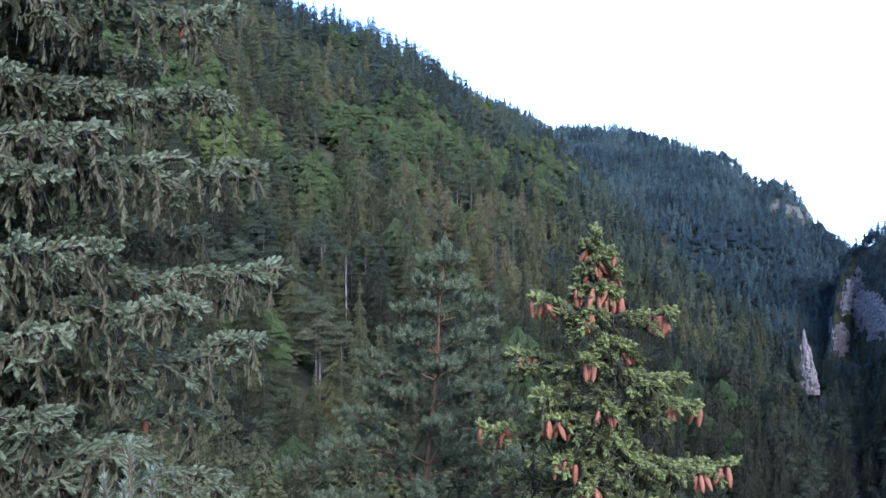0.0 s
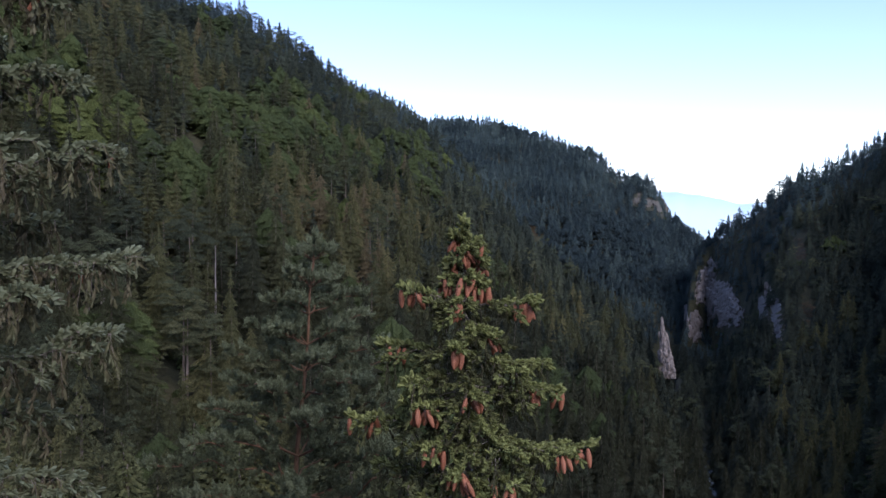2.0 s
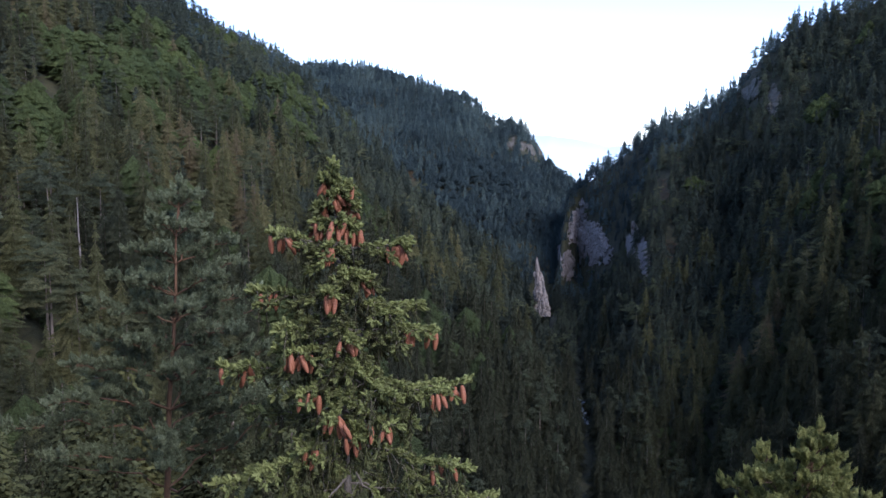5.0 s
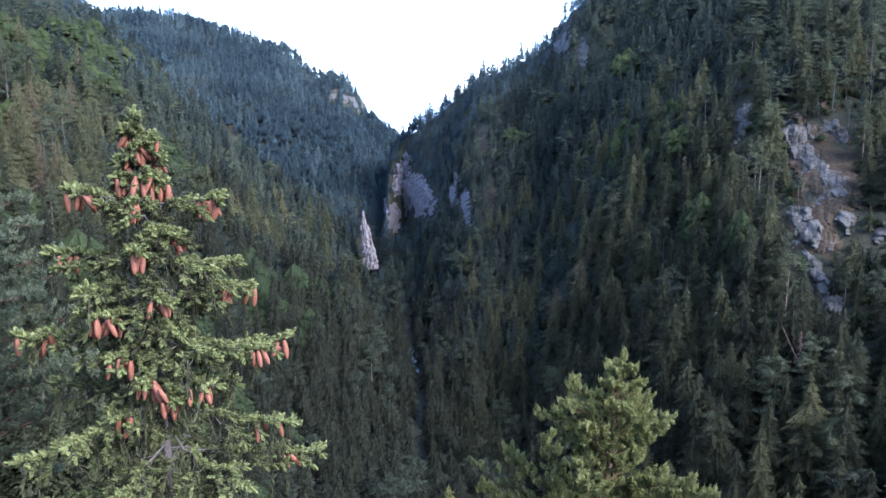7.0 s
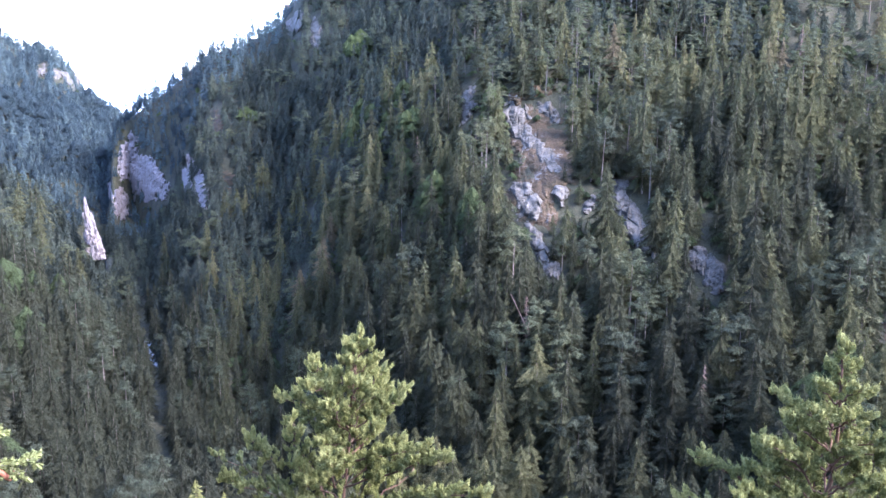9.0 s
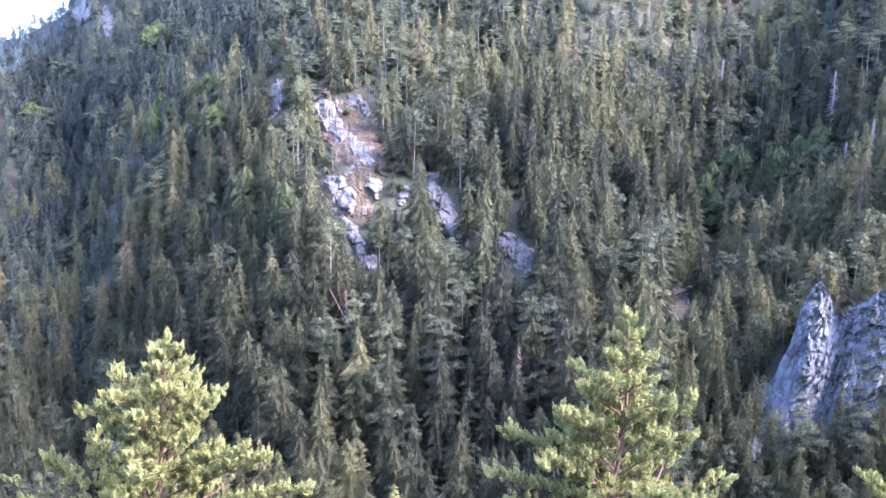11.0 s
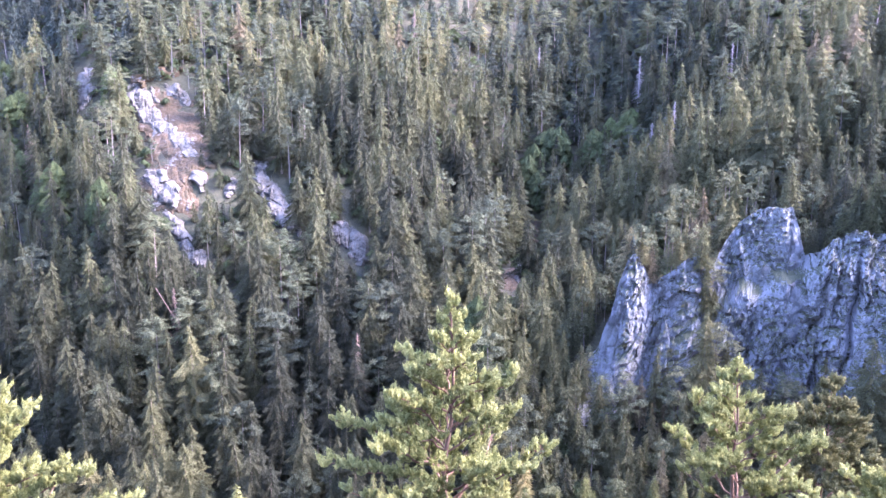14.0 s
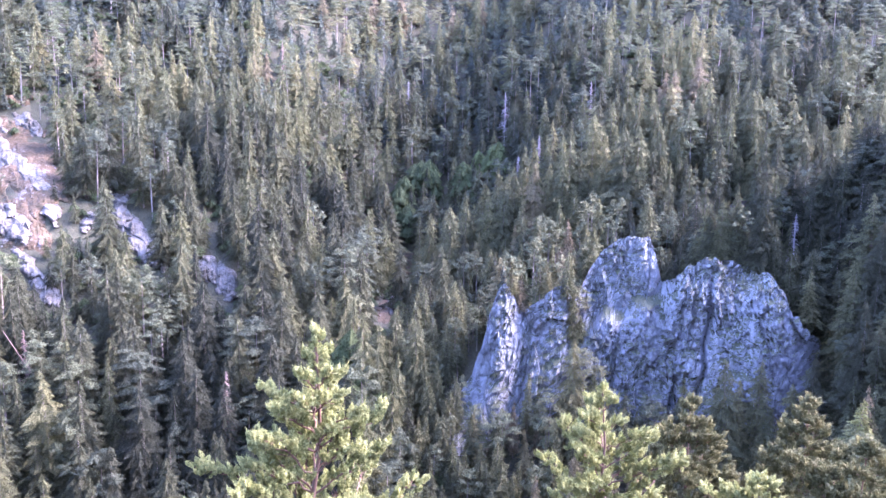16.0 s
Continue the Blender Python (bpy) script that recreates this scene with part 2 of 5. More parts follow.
SPUR_EL = ((81, -30), (82.8, -26), (86, -15.5), (90, -15), (92.5, -13.4), (95, -11.5), (97.5, -12), (100, -11.2), (104, -9.6), (107, -8.6), (110, -7), (125, -2), (150, 2))


def line(table, az):
    xs, ys = zip(*table)
    return np.interp(az, xs, ys)


def crest(el, r, trees):
    return EYE + np.tan(np.radians(el)) * r - trees


def ground(az, r):
    """Height of the land at bearings az and distances r (arrays)."""
    az, r = np.broadcast_arrays(np.asarray(az, float), np.asarray(r, float))
    x, y = r * np.sin(np.radians(az)), r * np.cos(np.radians(az))
    n0, n1, zf = line(FLOOR_NEAR, az), line(FLOOR_FAR, az), line(FLOOR_Z, az)
    # the lookout and the slope below it
    k = smooth(2, 24, az)
    lr, lz = (0, 2.2, 4.5, 8, 40, 90), (0, 0, -3.0, -6.5, -27, -46)
    rr, rz = (0, 2.2, 4.5, 8, 20, 60), (0, 0, -4.5, -9, -26, -64)
    near = (1 - k) * np.interp(r, lr, lz) + k * np.interp(r, rr, rz)
    last_r, last_z = 90 * (1 - k) + 60 * k, -46 * (1 - k) - 64 * k
    t = np.clip((r - last_r) / np.maximum(n0 - last_r, 1), 0, 1)
    z = np.where(r < last_r, near, last_z + (zf - last_z) * t)
    # the left mountain, and the right one
    lres, rres = line(LEFT_R, az), np.interp(az, (24, 26.2, 29.5, 38, 45, 140), (640, 780, 745, 665, 640, 620))
    for res, el, on in ((lres, line(LEFT_EL, az), az < 26.8), (rres, line(RIGHT_EL, az), az > 24.9)):
        top = crest(el, res, 13.5)
        s = np.clip((r - n1) / np.maximum(res - n1, 1), 0, 1)
        # the right mountain's end stands as a wall over the gorge
        wall = smooth(33, 26.5, az) * (az > 24.9) * (on & (res is rres))
        s2 = s * (1 - wall) + wall * smooth(0.72, 0.97, s)
        face = zf + (top - zf) * s2
        face = np.where(r > res, top - (r - res) * 0.42, face)
        z = np.where(on & (r > n1), np.maximum(np.where(r > n1, face, z), zf - 40), z)
    # a wooded spur on the right mountain, and the ravine beside it
    folds = 10 * np.exp(-((az - 52) / 8) ** 2) - 34 * np.exp(-((az - 36) / 7) ** 2) - 46 * np.exp(-((az - 80.5 - (r - 300) * 0.012) / 8) ** 2)
    z = z + np.where(az > 27.5, folds, 0) * smooth(27.5, 34, az) * smooth(190, 300, r) * smooth(700, 480, r)
    # the ridge far down the valley
    fr = np.interp(az, (-30, 15, 20, 24, 26, 60), (1400, 1400, 1250, 1150, 1000, 1000))
    ftop = crest(line(FAR_EL, az) + 0.2, fr, 6.0)
    s = np.clip((r - 690) / (fr - 690), 0, 1)
    far = np.where(r > fr, ftop - (r - fr) * 0.5, -112 + (ftop + 112) * s ** 0.9)
    z = np.where((az < 40) & (az > -60) & (r > 690), np.maximum(z, far), z)
    # the spur with the cliff: steep under the wall, a wooded slope beside it
    cz = crest(line(SPUR_EL, az), 218.0, 0.0)
    steep = np.interp(az, (80, 105, 110, 130), (3.0, 3.0, 0.75, 0.6))
    sp = np.where(r < 218, cz - (218 - r) * steep, cz - (r - 218) * 0.2)
    foot = EYE - 186 * math.tan(radians(22.3)) - (186 - r) * 0.45
    sp = np.where(r < 218, np.maximum(sp, np.minimum(foot, cz)), sp)
    z = np.where((az > 80) & (r > 90), np.maximum(z, sp), z)
    # unseen hillside added behind the lookout, raised to shade the gorge
    back = smooth(88, 120, np.abs(az - 35))
    z = z * (1 - back) + back * (np.minimum(r, 120) * 0.25 * smooth(2, 30, r) - 0.3)
    # spurs, hollows and rough ground
    p = np.stack([x, y, np.zeros_like(x)], -1).reshape(-1, 3)
    rough = (fbm(p / 70, 3, 5) - 0.5).reshape(x.shape) * 20 * smooth(160, 320, r) * smooth(2600, 900, r)
    rough += (fbm(p / 9, 3, 9) - 0.5).reshape(x.shape) * 1.6 * smooth(3, 60, r)
    z = z + rough
    return np.maximum(z, -150 - 0.004 * r)


def ground_at(x, y):
    return ground(np.degrees(np.arctan2(x, y)), np.hypot(x, y))


def meet(az, el, r0=25.0, r1=1500.0):
    """Distance at which the sight line at that bearing and elevation meets the land."""
    r = np.linspace(r0, r1, 1500)
    under = ground(np.full_like(r, az), r) > EYE + r * math.tan(radians(el))
    return float(r[np.argmax(under)]) if under.any() else r1


def meet_grid(azs, els, r0=25.0, r1=1500.0):
    """The same for every pair of bearings and elevations: distances (bearing, elevation)."""
    r = np.linspace(r0, r1, 740)
    out = np.empty((len(azs), len(els)))
    for i, a in enumerate(azs):
        rise = np.degrees(np.arctan((ground(np.full_like(r, a), r) - EYE) / r))
        for j, e in enumerate(els):
            over = rise > e
            out[i, j] = r[np.argmax(over)] if over.any() else r1
    return out


def build_ground():
    az = np.unique(np.concatenate([np.arange(-180, -48, 6.0), np.arange(-48, 22, 1.1), np.arange(22, 34, 0.25), np.arange(34, 128, 1.1), np.arange(128, 180, 6.0)]))
    r = np.concatenate([np.linspace(0.002, 12, 27), np.geomspace(13, 100, 40), np.arange(103, 800, 7.0), np.geomspace(810, 4800, 50)])
    A, Rr = np.meshgrid(az, r, indexing="ij")
    Z = ground(A, Rr)
    v = np.stack([Rr * np.sin(np.radians(A)), Rr * np.cos(np.radians(A)), Z], -1).reshape(-1, 3)
    n, m = len(az), len(r)
    i, j = np.meshgrid(np.arange(n), np.arange(m - 1), indexing="ij")
    i2 = (i + 1) % n
    f = np.stack([i * m + j, i * m + j + 1, i2 * m + j + 1, i2 * m + j], -1).reshape(-1, 4)
    return tagged(new("ground", mesh_from("ground", v, f, [M_SOIL], flat=False)), "steep forest soil with needles, moss and grass", "ground", kind="structure")


build_ground()


# ---- trees of the forest ----
def skirt(rng, centre, h, rad, n, rise, drop, notch=0.5, flat=1.0):
    """A whorl of boughs as a ragged skirt: tips and notches round a raised middle. Returns verts, tris."""
    turn = rng.uniform(0, 6.28)
    v = [(centre[0], centre[1], h + rise)]
    for j in range(n):
        a = turn + 6.283 * (j + rng.uniform(-0.25, 0.25)) / n
        b = turn + 6.283 * (j + 0.5 + rng.uniform(-0.12, 0.12)) / n
        ln = rad * (rng.uniform(0.72, 1.16) if rng.random() < 0.88 else rng.uniform(1.15, 1.4))
        lo = rad * notch * rng.uniform(0.7, 1.15)
        v.append((centre[0] + ln * math.cos(a), centre[1] + ln * math.sin(a) * flat, h - drop * ln * rng.uniform(0.75, 1.25)))
        v.append((centre[0] + lo * math.cos(b), centre[1] + lo * math.sin(b) * flat, h - drop * lo * rng.uniform(0.9, 1.5)))
    m = 2 * n
    return np.array(v), np.array([(0, 1 + j, 1 + (j + 1) % m) for j in range(m)])


def spruce_shape(seed, tiers, around, slim=0.2, bare=0.08, power=None):
    """Crown of a spruce one metre tall: overlapping whorls that hang below and rise near the tip. Returns verts, tris."""
    rng = np.random.default_rng(seed)
    power = power or rng.uniform(0.70, 0.95)
    pieces = []
    for i in range(tiers):
        u = max((i + rng.uniform(-0.3, 0.3)) / (tiers - 0.5), 0)
        h = bare + (0.965 - bare) * u ** 0.95
        rad = slim * (1 - h) ** power * rng.uniform(0.84, 1.12) * (0.8 if h < bare + 0.06 else 1) + 0.008
        n = max(4, int(around * (0.5 + 0.5 * (1 - h)) + 0.5))
        off = rng.normal(0, 0.06 * rad, 2)
        drop = (0.46 - 0.42 * h) * rng.uniform(0.75, 1.25)
        pieces.append(skirt(rng, off, h + drop * rad * 0.35, rad, n, 1.0 / tiers + 0.20 * rad, drop, 0.60))
    pieces.append(tube([(0, 0, 0.90), (0, 0, 1.0)], [0.005, 0.001], 3))
    return joined(pieces)


def pine_shape(seed, clumps, around, bare=0.45, wide=0.2):
    """Crown of a pine one metre tall: ragged cushions of foliage on a bare stem."""
    rng = np.random.default_rng(seed)
    pieces = []
    for i in range(clumps):
        h = bare + (0.95 - bare) * ((i + 0.5) / clumps) ** 0.9
        out = wide * math.sin(math.pi * (0.22 + 0.74 * (h - bare) / (1 - bare))) * rng.uniform(0.25, 0.85)
        a = i * 2.4 + rng.uniform(-0.5, 0.5)
        rad = rng.uniform(0.065, 0.11) * max(1.0, (14 / clumps) ** 0.6) * (0.7 if h > 0.88 else 1)
        c = (out * math.cos(a), out * math.sin(a))
        pieces.append(skirt(rng, c, h, rad, around, rad * rng.uniform(0.35, 0.6), rng.uniform(-0.1, 0.25), 0.6))
        pieces.append(skirt(rng, (c[0] + rng.normal(0, 0.3 * rad), c[1] + rng.normal(0, 0.3 * rad)), h + 0.45 * rad, rad * 0.7, around, rad * 0.4, rng.uniform(-0.2, 0.2), 0.6))
    return joined(pieces)


def broadleaf_shape(seed, lobes, wide=0.33):
    """Crown of a broad-leaved tree one metre tall: ragged domes of leaves, the largest on top."""
    rng = np.random.default_rng(seed)
    pieces = []
    for i in range(lobes):
        u = (i + 0.5) / lobes
        h = 0.22 + 0.62 * u
        out = wide * 0.75 * math.sin(math.pi * (0.35 + 0.6 * u)) * (rng.uniform(0.55, 1.0) if u < 0.9 else 0.1)
        a = i * 2.4 + rng.uniform(-0.4, 0.4)
        rad = rng.uniform(0.13, 0.19) * max(0.8, (10 / lobes) ** 0.4)
        c = (out * math.cos(a), out * math.sin(a))
        pieces.append(skirt(rng, c, h, rad, 6, rad * 0.75, 0.35, 0.78))
        pieces.append(skirt(rng, c, h - rad * 0.25, rad * 1.12, 7, rad * 0.55, 0.6, 0.78))
    v, f = joined(pieces)
    v[:, 2] = np.clip(v[:, 2], 0.05, 1.0)
    return v, f


def stem(h=1.0, r=0.011, sides=4):
    return tube([(0, 0, -0.04), (0, 0, h * 0.5), (0, 0, h)], [r, r * 0.7, r * 0.15], sides)


def upright(xy_z, heights, spins, fat, lean=None):
    m = np.zeros((len(xy_z), 4, 4))
    c, s = np.cos(spins), np.sin(spins)
    m[:, 0, 0], m[:, 0, 1], m[:, 1, 0], m[:, 1, 1] = c * heights * fat, -s * heights * fat, s * heights * fat, c * heights * fat
    m[:, 2, 2] = heights
    if lean is not None:
        m[:, 0, 2], m[:, 1, 2] = lean[:, 0] * heights, lean[:, 1] * heights
    m[:, :3, 3], m[:, 3, 3] = xy_z, 1
    return m


CLIFF_TOP = ((82.3, -22.4), (83.0, -20.6), (84.3, -18.6), (85.0, -16.4), (85.5, -14.2), (86.1, -12.7), (86.6, -12.4), (87.2, -13.2), (87.8, -14.4), (88.5, -13.6), (89.5, -12.9), (90.8, -12.2), (91.3, -13.3), (91.8, -13.0), (92.4, -11.4), (93.2, -9.8), (95.0, -8.7), (96.4, -8.8), (96.9, -10.2), (97.4, -11.9), (98.4, -11.4), (98.9, -10.7), (100.2, -9.9), (102.0, -10.0), (103.1, -10.7), (104.0, -10.8), (105.0, -11.4), (105.8, -12.7), (107.5, -14.2), (108.2, -15.6), (108.6, -17.5))
CLIFF_FOOT = ((82.3, -23.8), (84, -23.8), (88, -23.2), (90.5, -22.8), (95, -22.8), (99.8, -23), (104, -23.8), (108.6, -24))
CLIFF_PLAN = ((82.3, 174), (84.5, 179), (86.5, 181), (88.0, 185.5), (89.2, 183.5), (90.6, 184), (91.7, 188.5), (93, 187.5), (96, 187), (98.3, 186.5), (99.8, 183.5), (102, 184), (104, 182), (106, 182), (108.6, 186))


def cliff_depth(az, el):
    """Distance of the limestone wall at a bearing and an elevation."""
    top, foot = line(CLIFF_TOP, az), line(CLIFF_FOOT, az)
    s = np.clip((el - foot) / np.maximum(top - foot, 0.1), 0, 1)
    shelf = smooth(91.4, 93.2, az) * smooth(98.8, 96.9, az) * smooth(-14.6 + (az - 95) * 0.35 + 0.5 * np.sin(az * 2.3), -13.2 + (az - 95) * 0.35 + 0.4 * np.sin(az * 3.1), el)
    upper = smooth(97.5, 99.5, az) * smooth(-12.5, -10.0, el)
    return line(CLIFF_PLAN, az - (el + 17) * 0.14) + 11 * s ** 1.25 + shelf * 6.5 + upper * 4


# rock outcrops on the slopes: bearing and elevation, half length and half thickness in degrees, lean of the long axis, 1 where dry grass grows on it
OUTCROPS = [(26.7, -4.6, 1.4, 0.55, 72, 0), (27.8, -5.9, 1.8, 1.2, 122, 0), (26.1, -7.4, 1.2, 0.60, 112, 0), (31.2, -6.5, 1.6, 0.50, 100, 0), (30.3, -5.9, 0.7, 0.35, 95, 0), (33.0, -6.2, 0.7, 0.55, 90, 1), (32.6, -2.2, 0.8, 0.5, 90, 1), (37.9, 4.4, 1.0, 0.6, 75, 0), (39.2, 3.7, 1.0, 0.45, 95, 0),
            (49.6, -1.3, 1.45, 0.55, 70, 0), (55.0, -4.5, 3.5, 2.5, 98, 1), (54.3, -8.3, 2.4, 1.6, -55, 1), (53.0, -2.4, 1.85, 0.85, 104, 0), (55.2, -1.5, 1.1, 0.60, -38, 0), (54.85, -4.5, 1.9, 0.62, -46, 0), (53.8, -7.7, 1.7, 1.0, -50, 0), (56.1, -7.1, 0.9, 0.55, -48, 0),
            (58.2, -7.9, 0.8, 0.55, 60, 0), (54.9, -11.0, 2.2, 0.65, -55, 0), (60.3, -7.1, 1.1, 0.65, 80, 0), (61.5, -9.2, 2.5, 0.80, -62, 0), (66.4, -12.0, 1.6, 0.85, -52, 0),
            (77.9, -14.6, 1.2, 0.75, 60, 1), (78.4, -14.0, 0.8, 0.28, 85, 0), (79.6, -11.4, 1.2, 0.55, 85, 1), (101.9, -6.5, 1.3, 0.40, 38, 0), (22.2, 1.10, 0.50, 0.30, 65, 0), (23.0, 0.85, 0.55, 0.32, 80, 0), (23.7, 0.45, 0.65, 0.30, -58, 0), (15.2, -1.4, 0.85, 0.32, -75, 1), (2.9, -5.1, 0.8, 0.32, 85, 1)]
FOREST = np.random.default_rng(11)


def plant():
    """Stands of the forest: x, y, z, height, bearing, distance."""
    out = []
    for r0, r1, a0, a1, gap in ((44, 120, -38, 16, 6.0), (120, 260, -36, 118, 6.0), (135, 215, 38, 80, 8.0), (260, 480, -33, 116, 6.3), (480, 800, -32, 56, 6.0), (480, 640, 56, 116, 6.4), (780, 1460, 5, 29, 7.2), (112, 188, 79, 113, 3.8), (190, 222, 79, 117, 2.7), (216, 300, 83, 116, 5.0)):
        g = np.arange(-r1, r1, gap)
        gx, gy = [q.ravel() for q in np.meshgrid(g, g)]
        x = gx + FOREST.uniform(-0.45, 0.45, len(gx)) * gap
        y = gy + FOREST.uniform(-0.45, 0.45, len(gx)) * gap
        r, az = np.hypot(x, y), np.degrees(np.arctan2(x, y))
        keep = (r > r0) & (r < r1) & (az > a0) & (az < a1)
        out.append(np.stack([x, y, az, r], 1)[keep])
    t = np.concatenate(out)
    x, y, az, r = t.T
    z = ground(az, r)
    h = np.clip(FOREST.lognormal(math.log(19.5), 0.27, len(t)), 7, 28)
    # heights vary by stand
    h *= 0.8 + 0.4 * fbm(np.stack([x, y, 0 * x], 1) / 60, 2, 31)
    h = np.where(r > 800, h * 0.78, h)
    # the left mountain's near side carries older, taller and wider spaced trees
    old = np.where((r > 215) & (r < 790), np.interp(az, (-30, 4, 16, 22), (1.38, 1.35, 1.1, 1.0)), 1.0)
    h = h * old * np.where(r > 800, 1.0, np.where(az < 26, np.interp(r, (260, 700), (1.0, 0.60)), np.interp(r, (230, 420, 700), (1.0, 0.80, 0.58))))
    # on the ridges' backs nothing is seen
    lres, rres = line(LEFT_R, az), np.interp(az, (24, 26.2, 29.5, 38, 45, 140), (640, 780, 745, 665, 640, 620))
    sparse = FOREST.random(len(t)) < 1 / old ** 1.3
    ok = (r < 800) & (np.where(az < 25.5, r < lres + 12, r < rres + 10)) | (r > lres + 110) & (az < 27) & (az > 4)
    ok &= sparse
    # the upper part of the right mountain is above every view
    ok &= ~((az > 44) & (z > r * np.tan(np.radians(np.interp(az, (44, 52, 56), (11.5, 11.5, 8.5))))))
    ok &= ~((az < -8) & (z > r * math.tan(radians(17))))
    # nor is the far ridge seen below the near one's crest
    ok &= ~((r > lres + 60) & (az < 26) & (np.degrees(np.arctan((z + h - EYE) / r)) < line(LEFT_EL, az) - 1.2))
    # below the lookout the crowns stay under the far slope's
    low = EYE + r * np.tan(np.radians(np.interp(az, (-40, -12, 2, 16), (-6.5, -8, -12.5, -19))))
    room = np.where(r < 120, low - z - FOREST.uniform(0, 4, len(t)), 99)
    ok &= room > 6
    h = np.minimum(h, room)
    # the stream bed and the lookout's steep foot stay open
    n0, n1 = line(FLOOR_NEAR, az), line(FLOOR_FAR, az)
    ok &= ~((r > n0 + 8) & (r < n1 - 2) & (az > 24) & (az < 31) & (np.abs(az - 27.95 + (r - 250) * 0.0040) < 0.45))
    ok &= ~((az > 20) & (r < 135))
    # cliffs carry few trees, and nothing hides them
    for a0, e0, length, thick, lean, _grass in OUTCROPS:
        ra, low_by = meet(a0, e0), 0.15 if _grass else 0.55
        for step in (-0.62, 0.0, 0.62):
            a, e = a0 + step * length * math.cos(radians(lean)), e0 + step * length * math.sin(radians(lean))
            w = thick + 0.25 * length * abs(math.cos(radians(lean)))
            hh = thick + 0.25 * length * abs(math.sin(radians(lean)))
            base, top = np.degrees(np.arctan((z - EYE) / r)), np.degrees(np.arctan((z + h - EYE) / r))
            over = (np.abs(az - a) < w * 0.60 + np.degrees(0.6 / r)) & (top > e - hh * low_by) & (base < e + hh * 0.7) & (r < ra + 18)
            # those in front stay low enough to show the rock
            space = EYE + r * math.tan(radians(e - hh * low_by)) - z
            short = over & (space > 1.6) & (base < e - hh * low_by)
            h = np.where(short, np.minimum(h, space), h)
            ok &= ~(over & ~short & (FOREST.random(len(t)) < 0.86))
    # gaps in which the dead trunk and the leaning one can be seen
    for a0, a1, e0, e1 in ((-6.98, -6.64, -4.6, -2.2), (52.8, 54.6, -17.5, -14.6)):
        rise, peak = np.degrees(np.arctan((z - EYE) / r)), np.degrees(np.arctan((z + h - EYE) / r))
        ok &= ~((az > a0) & (az < a1) & (peak > e0) & (rise < e0 - 0.4) & (r > 130) & (r < 700))
    # the limestone cliff on the spur, small trees at its foot and on its head
    by_cliff = (az > 83.6) & (az < 108)
    plan = line(CLIFF_PLAN, az)
    ok &= ~(by_cliff & (r > plan - 5) & (r < plan + np.interp(az, (97, 100, 108), (21, 15, 11))))
    h = np.where((r > 190) & (r < 222) & (az > 79) & (az < 117) & (az < 102), h * 0.55, h)
    h = np.where((az > 79) & (az < 109) & (r > 112) & (r < 188), h * 0.5, np.where(by_cliff & (r < 250) & (r > 195), h * np.interp(az, (96, 100), (0.6, 0.9)), h))
    rows = np.stack([x, y, z, h, az, r], 1)[ok]
    extra = []
    # small trees on the cliff's ledges and head: bearing, elevation of the root, height
    for a, e, tall in ((91.4, -16.4, 13), (91.8, -15.2, 12), (92.0, -16.8, 9), (91.2, -14.2, 6), (97.3, -12.2, 11), (97.8, -11.9, 10), (98.2, -11.5, 7), (97.0, -12.6, 5), (94.0, -9.4, 4), (95.3, -8.9, 5), (96.6, -9.0, 6), (86.4, -12.7, 6), (87.0, -13.2, 9), (87.6, -14.2, 9), (88.1, -14.6, 8), (88.7, -13.7, 8),
                       (89.4, -13.1, 9), (90.1, -12.7, 8), (90.7, -12.4, 5), (86.8, -13.0, 11), (87.9, -14.0, 12), (89.0, -13.2, 12), (89.8, -12.6, 11), (91.0, -13.2, 12), (93.6, -9.2, 9), (96.2, -8.9, 12), (100.0, -9.9, 13), (102.0, -9.9, 18), (104.0, -10.6, 19), (99.6, -10.4, 9), (101.2, -10.1, 15), (102.4, -10.3, 14), (103.4, -10.9, 17), (104.6, -11.2, 15), (105.8, -12.8, 15), (106.8, -13.8, 13), (100.6, -10.6, 3.5), (88.0, -17.6, 4), (90.0, -16.0, 3), (95.2, -15.2, 2.5), (98.6, -14.0, 2.5), (104.5, -13.5, 3), (105.6, -15.0, 3), (86.0, -19.0, 3.5), (89.4, -19.5, 4)):
        d = float(cliff_depth(np.array(a), np.array(e))) + (5.0 if e > -13 else -2.0)
        q = radians(a)
        extra.append((d * math.sin(q), d * math.cos(q), EYE + d * math.tan(radians(e)) - 0.8, tall, a, d))
    # the wood that grows down to the cliff's edge, pines on the towers and spruces on the main wall
    for n in range(64):
        a = FOREST.uniform(85.2, 91.4) if n < 20 else FOREST.uniform(96.6, 108.4)
        e, b = float(line(CLIFF_TOP, a)), FOREST.uniform(2.5, 13)
        d = float(cliff_depth(np.array(a), np.array(e))) + b
        extra.append((d * math.sin(radians(a)), d * math.cos(radians(a)), EYE + d * math.tan(radians(e)) - 0.47 * b - 1.2, FOREST.uniform(7, 12) if n < 20 else FOREST.uniform(9, 19) * np.interp(a, (97, 101), (0.6, 1.0)), a, d))
    # trees along its foot: bearing and elevation of the top, height
    for a, e, tall in ((91.5, -15.6, 17), (92.4, -15.8, 16), (93.0, -17.6, 12), (99.4, -16.2, 15), (99.0, -18.2, 12), (102.2, -15.4, 18), (103.0, -17.0, 15), (101.6, -17.8, 14), (104.2, -16.0, 17), (104.9, -18.4, 12), (106.4, -17.5, 15), (84.6, -19.6, 11), (86.6, -19.4, 11), (88.4, -18.6, 12), (90.0, -18.4, 12), (87.4, -20.6, 11), (95.4, -19.4, 11), (97.0, -19.0, 12), (107.6, -15.5, 18)):
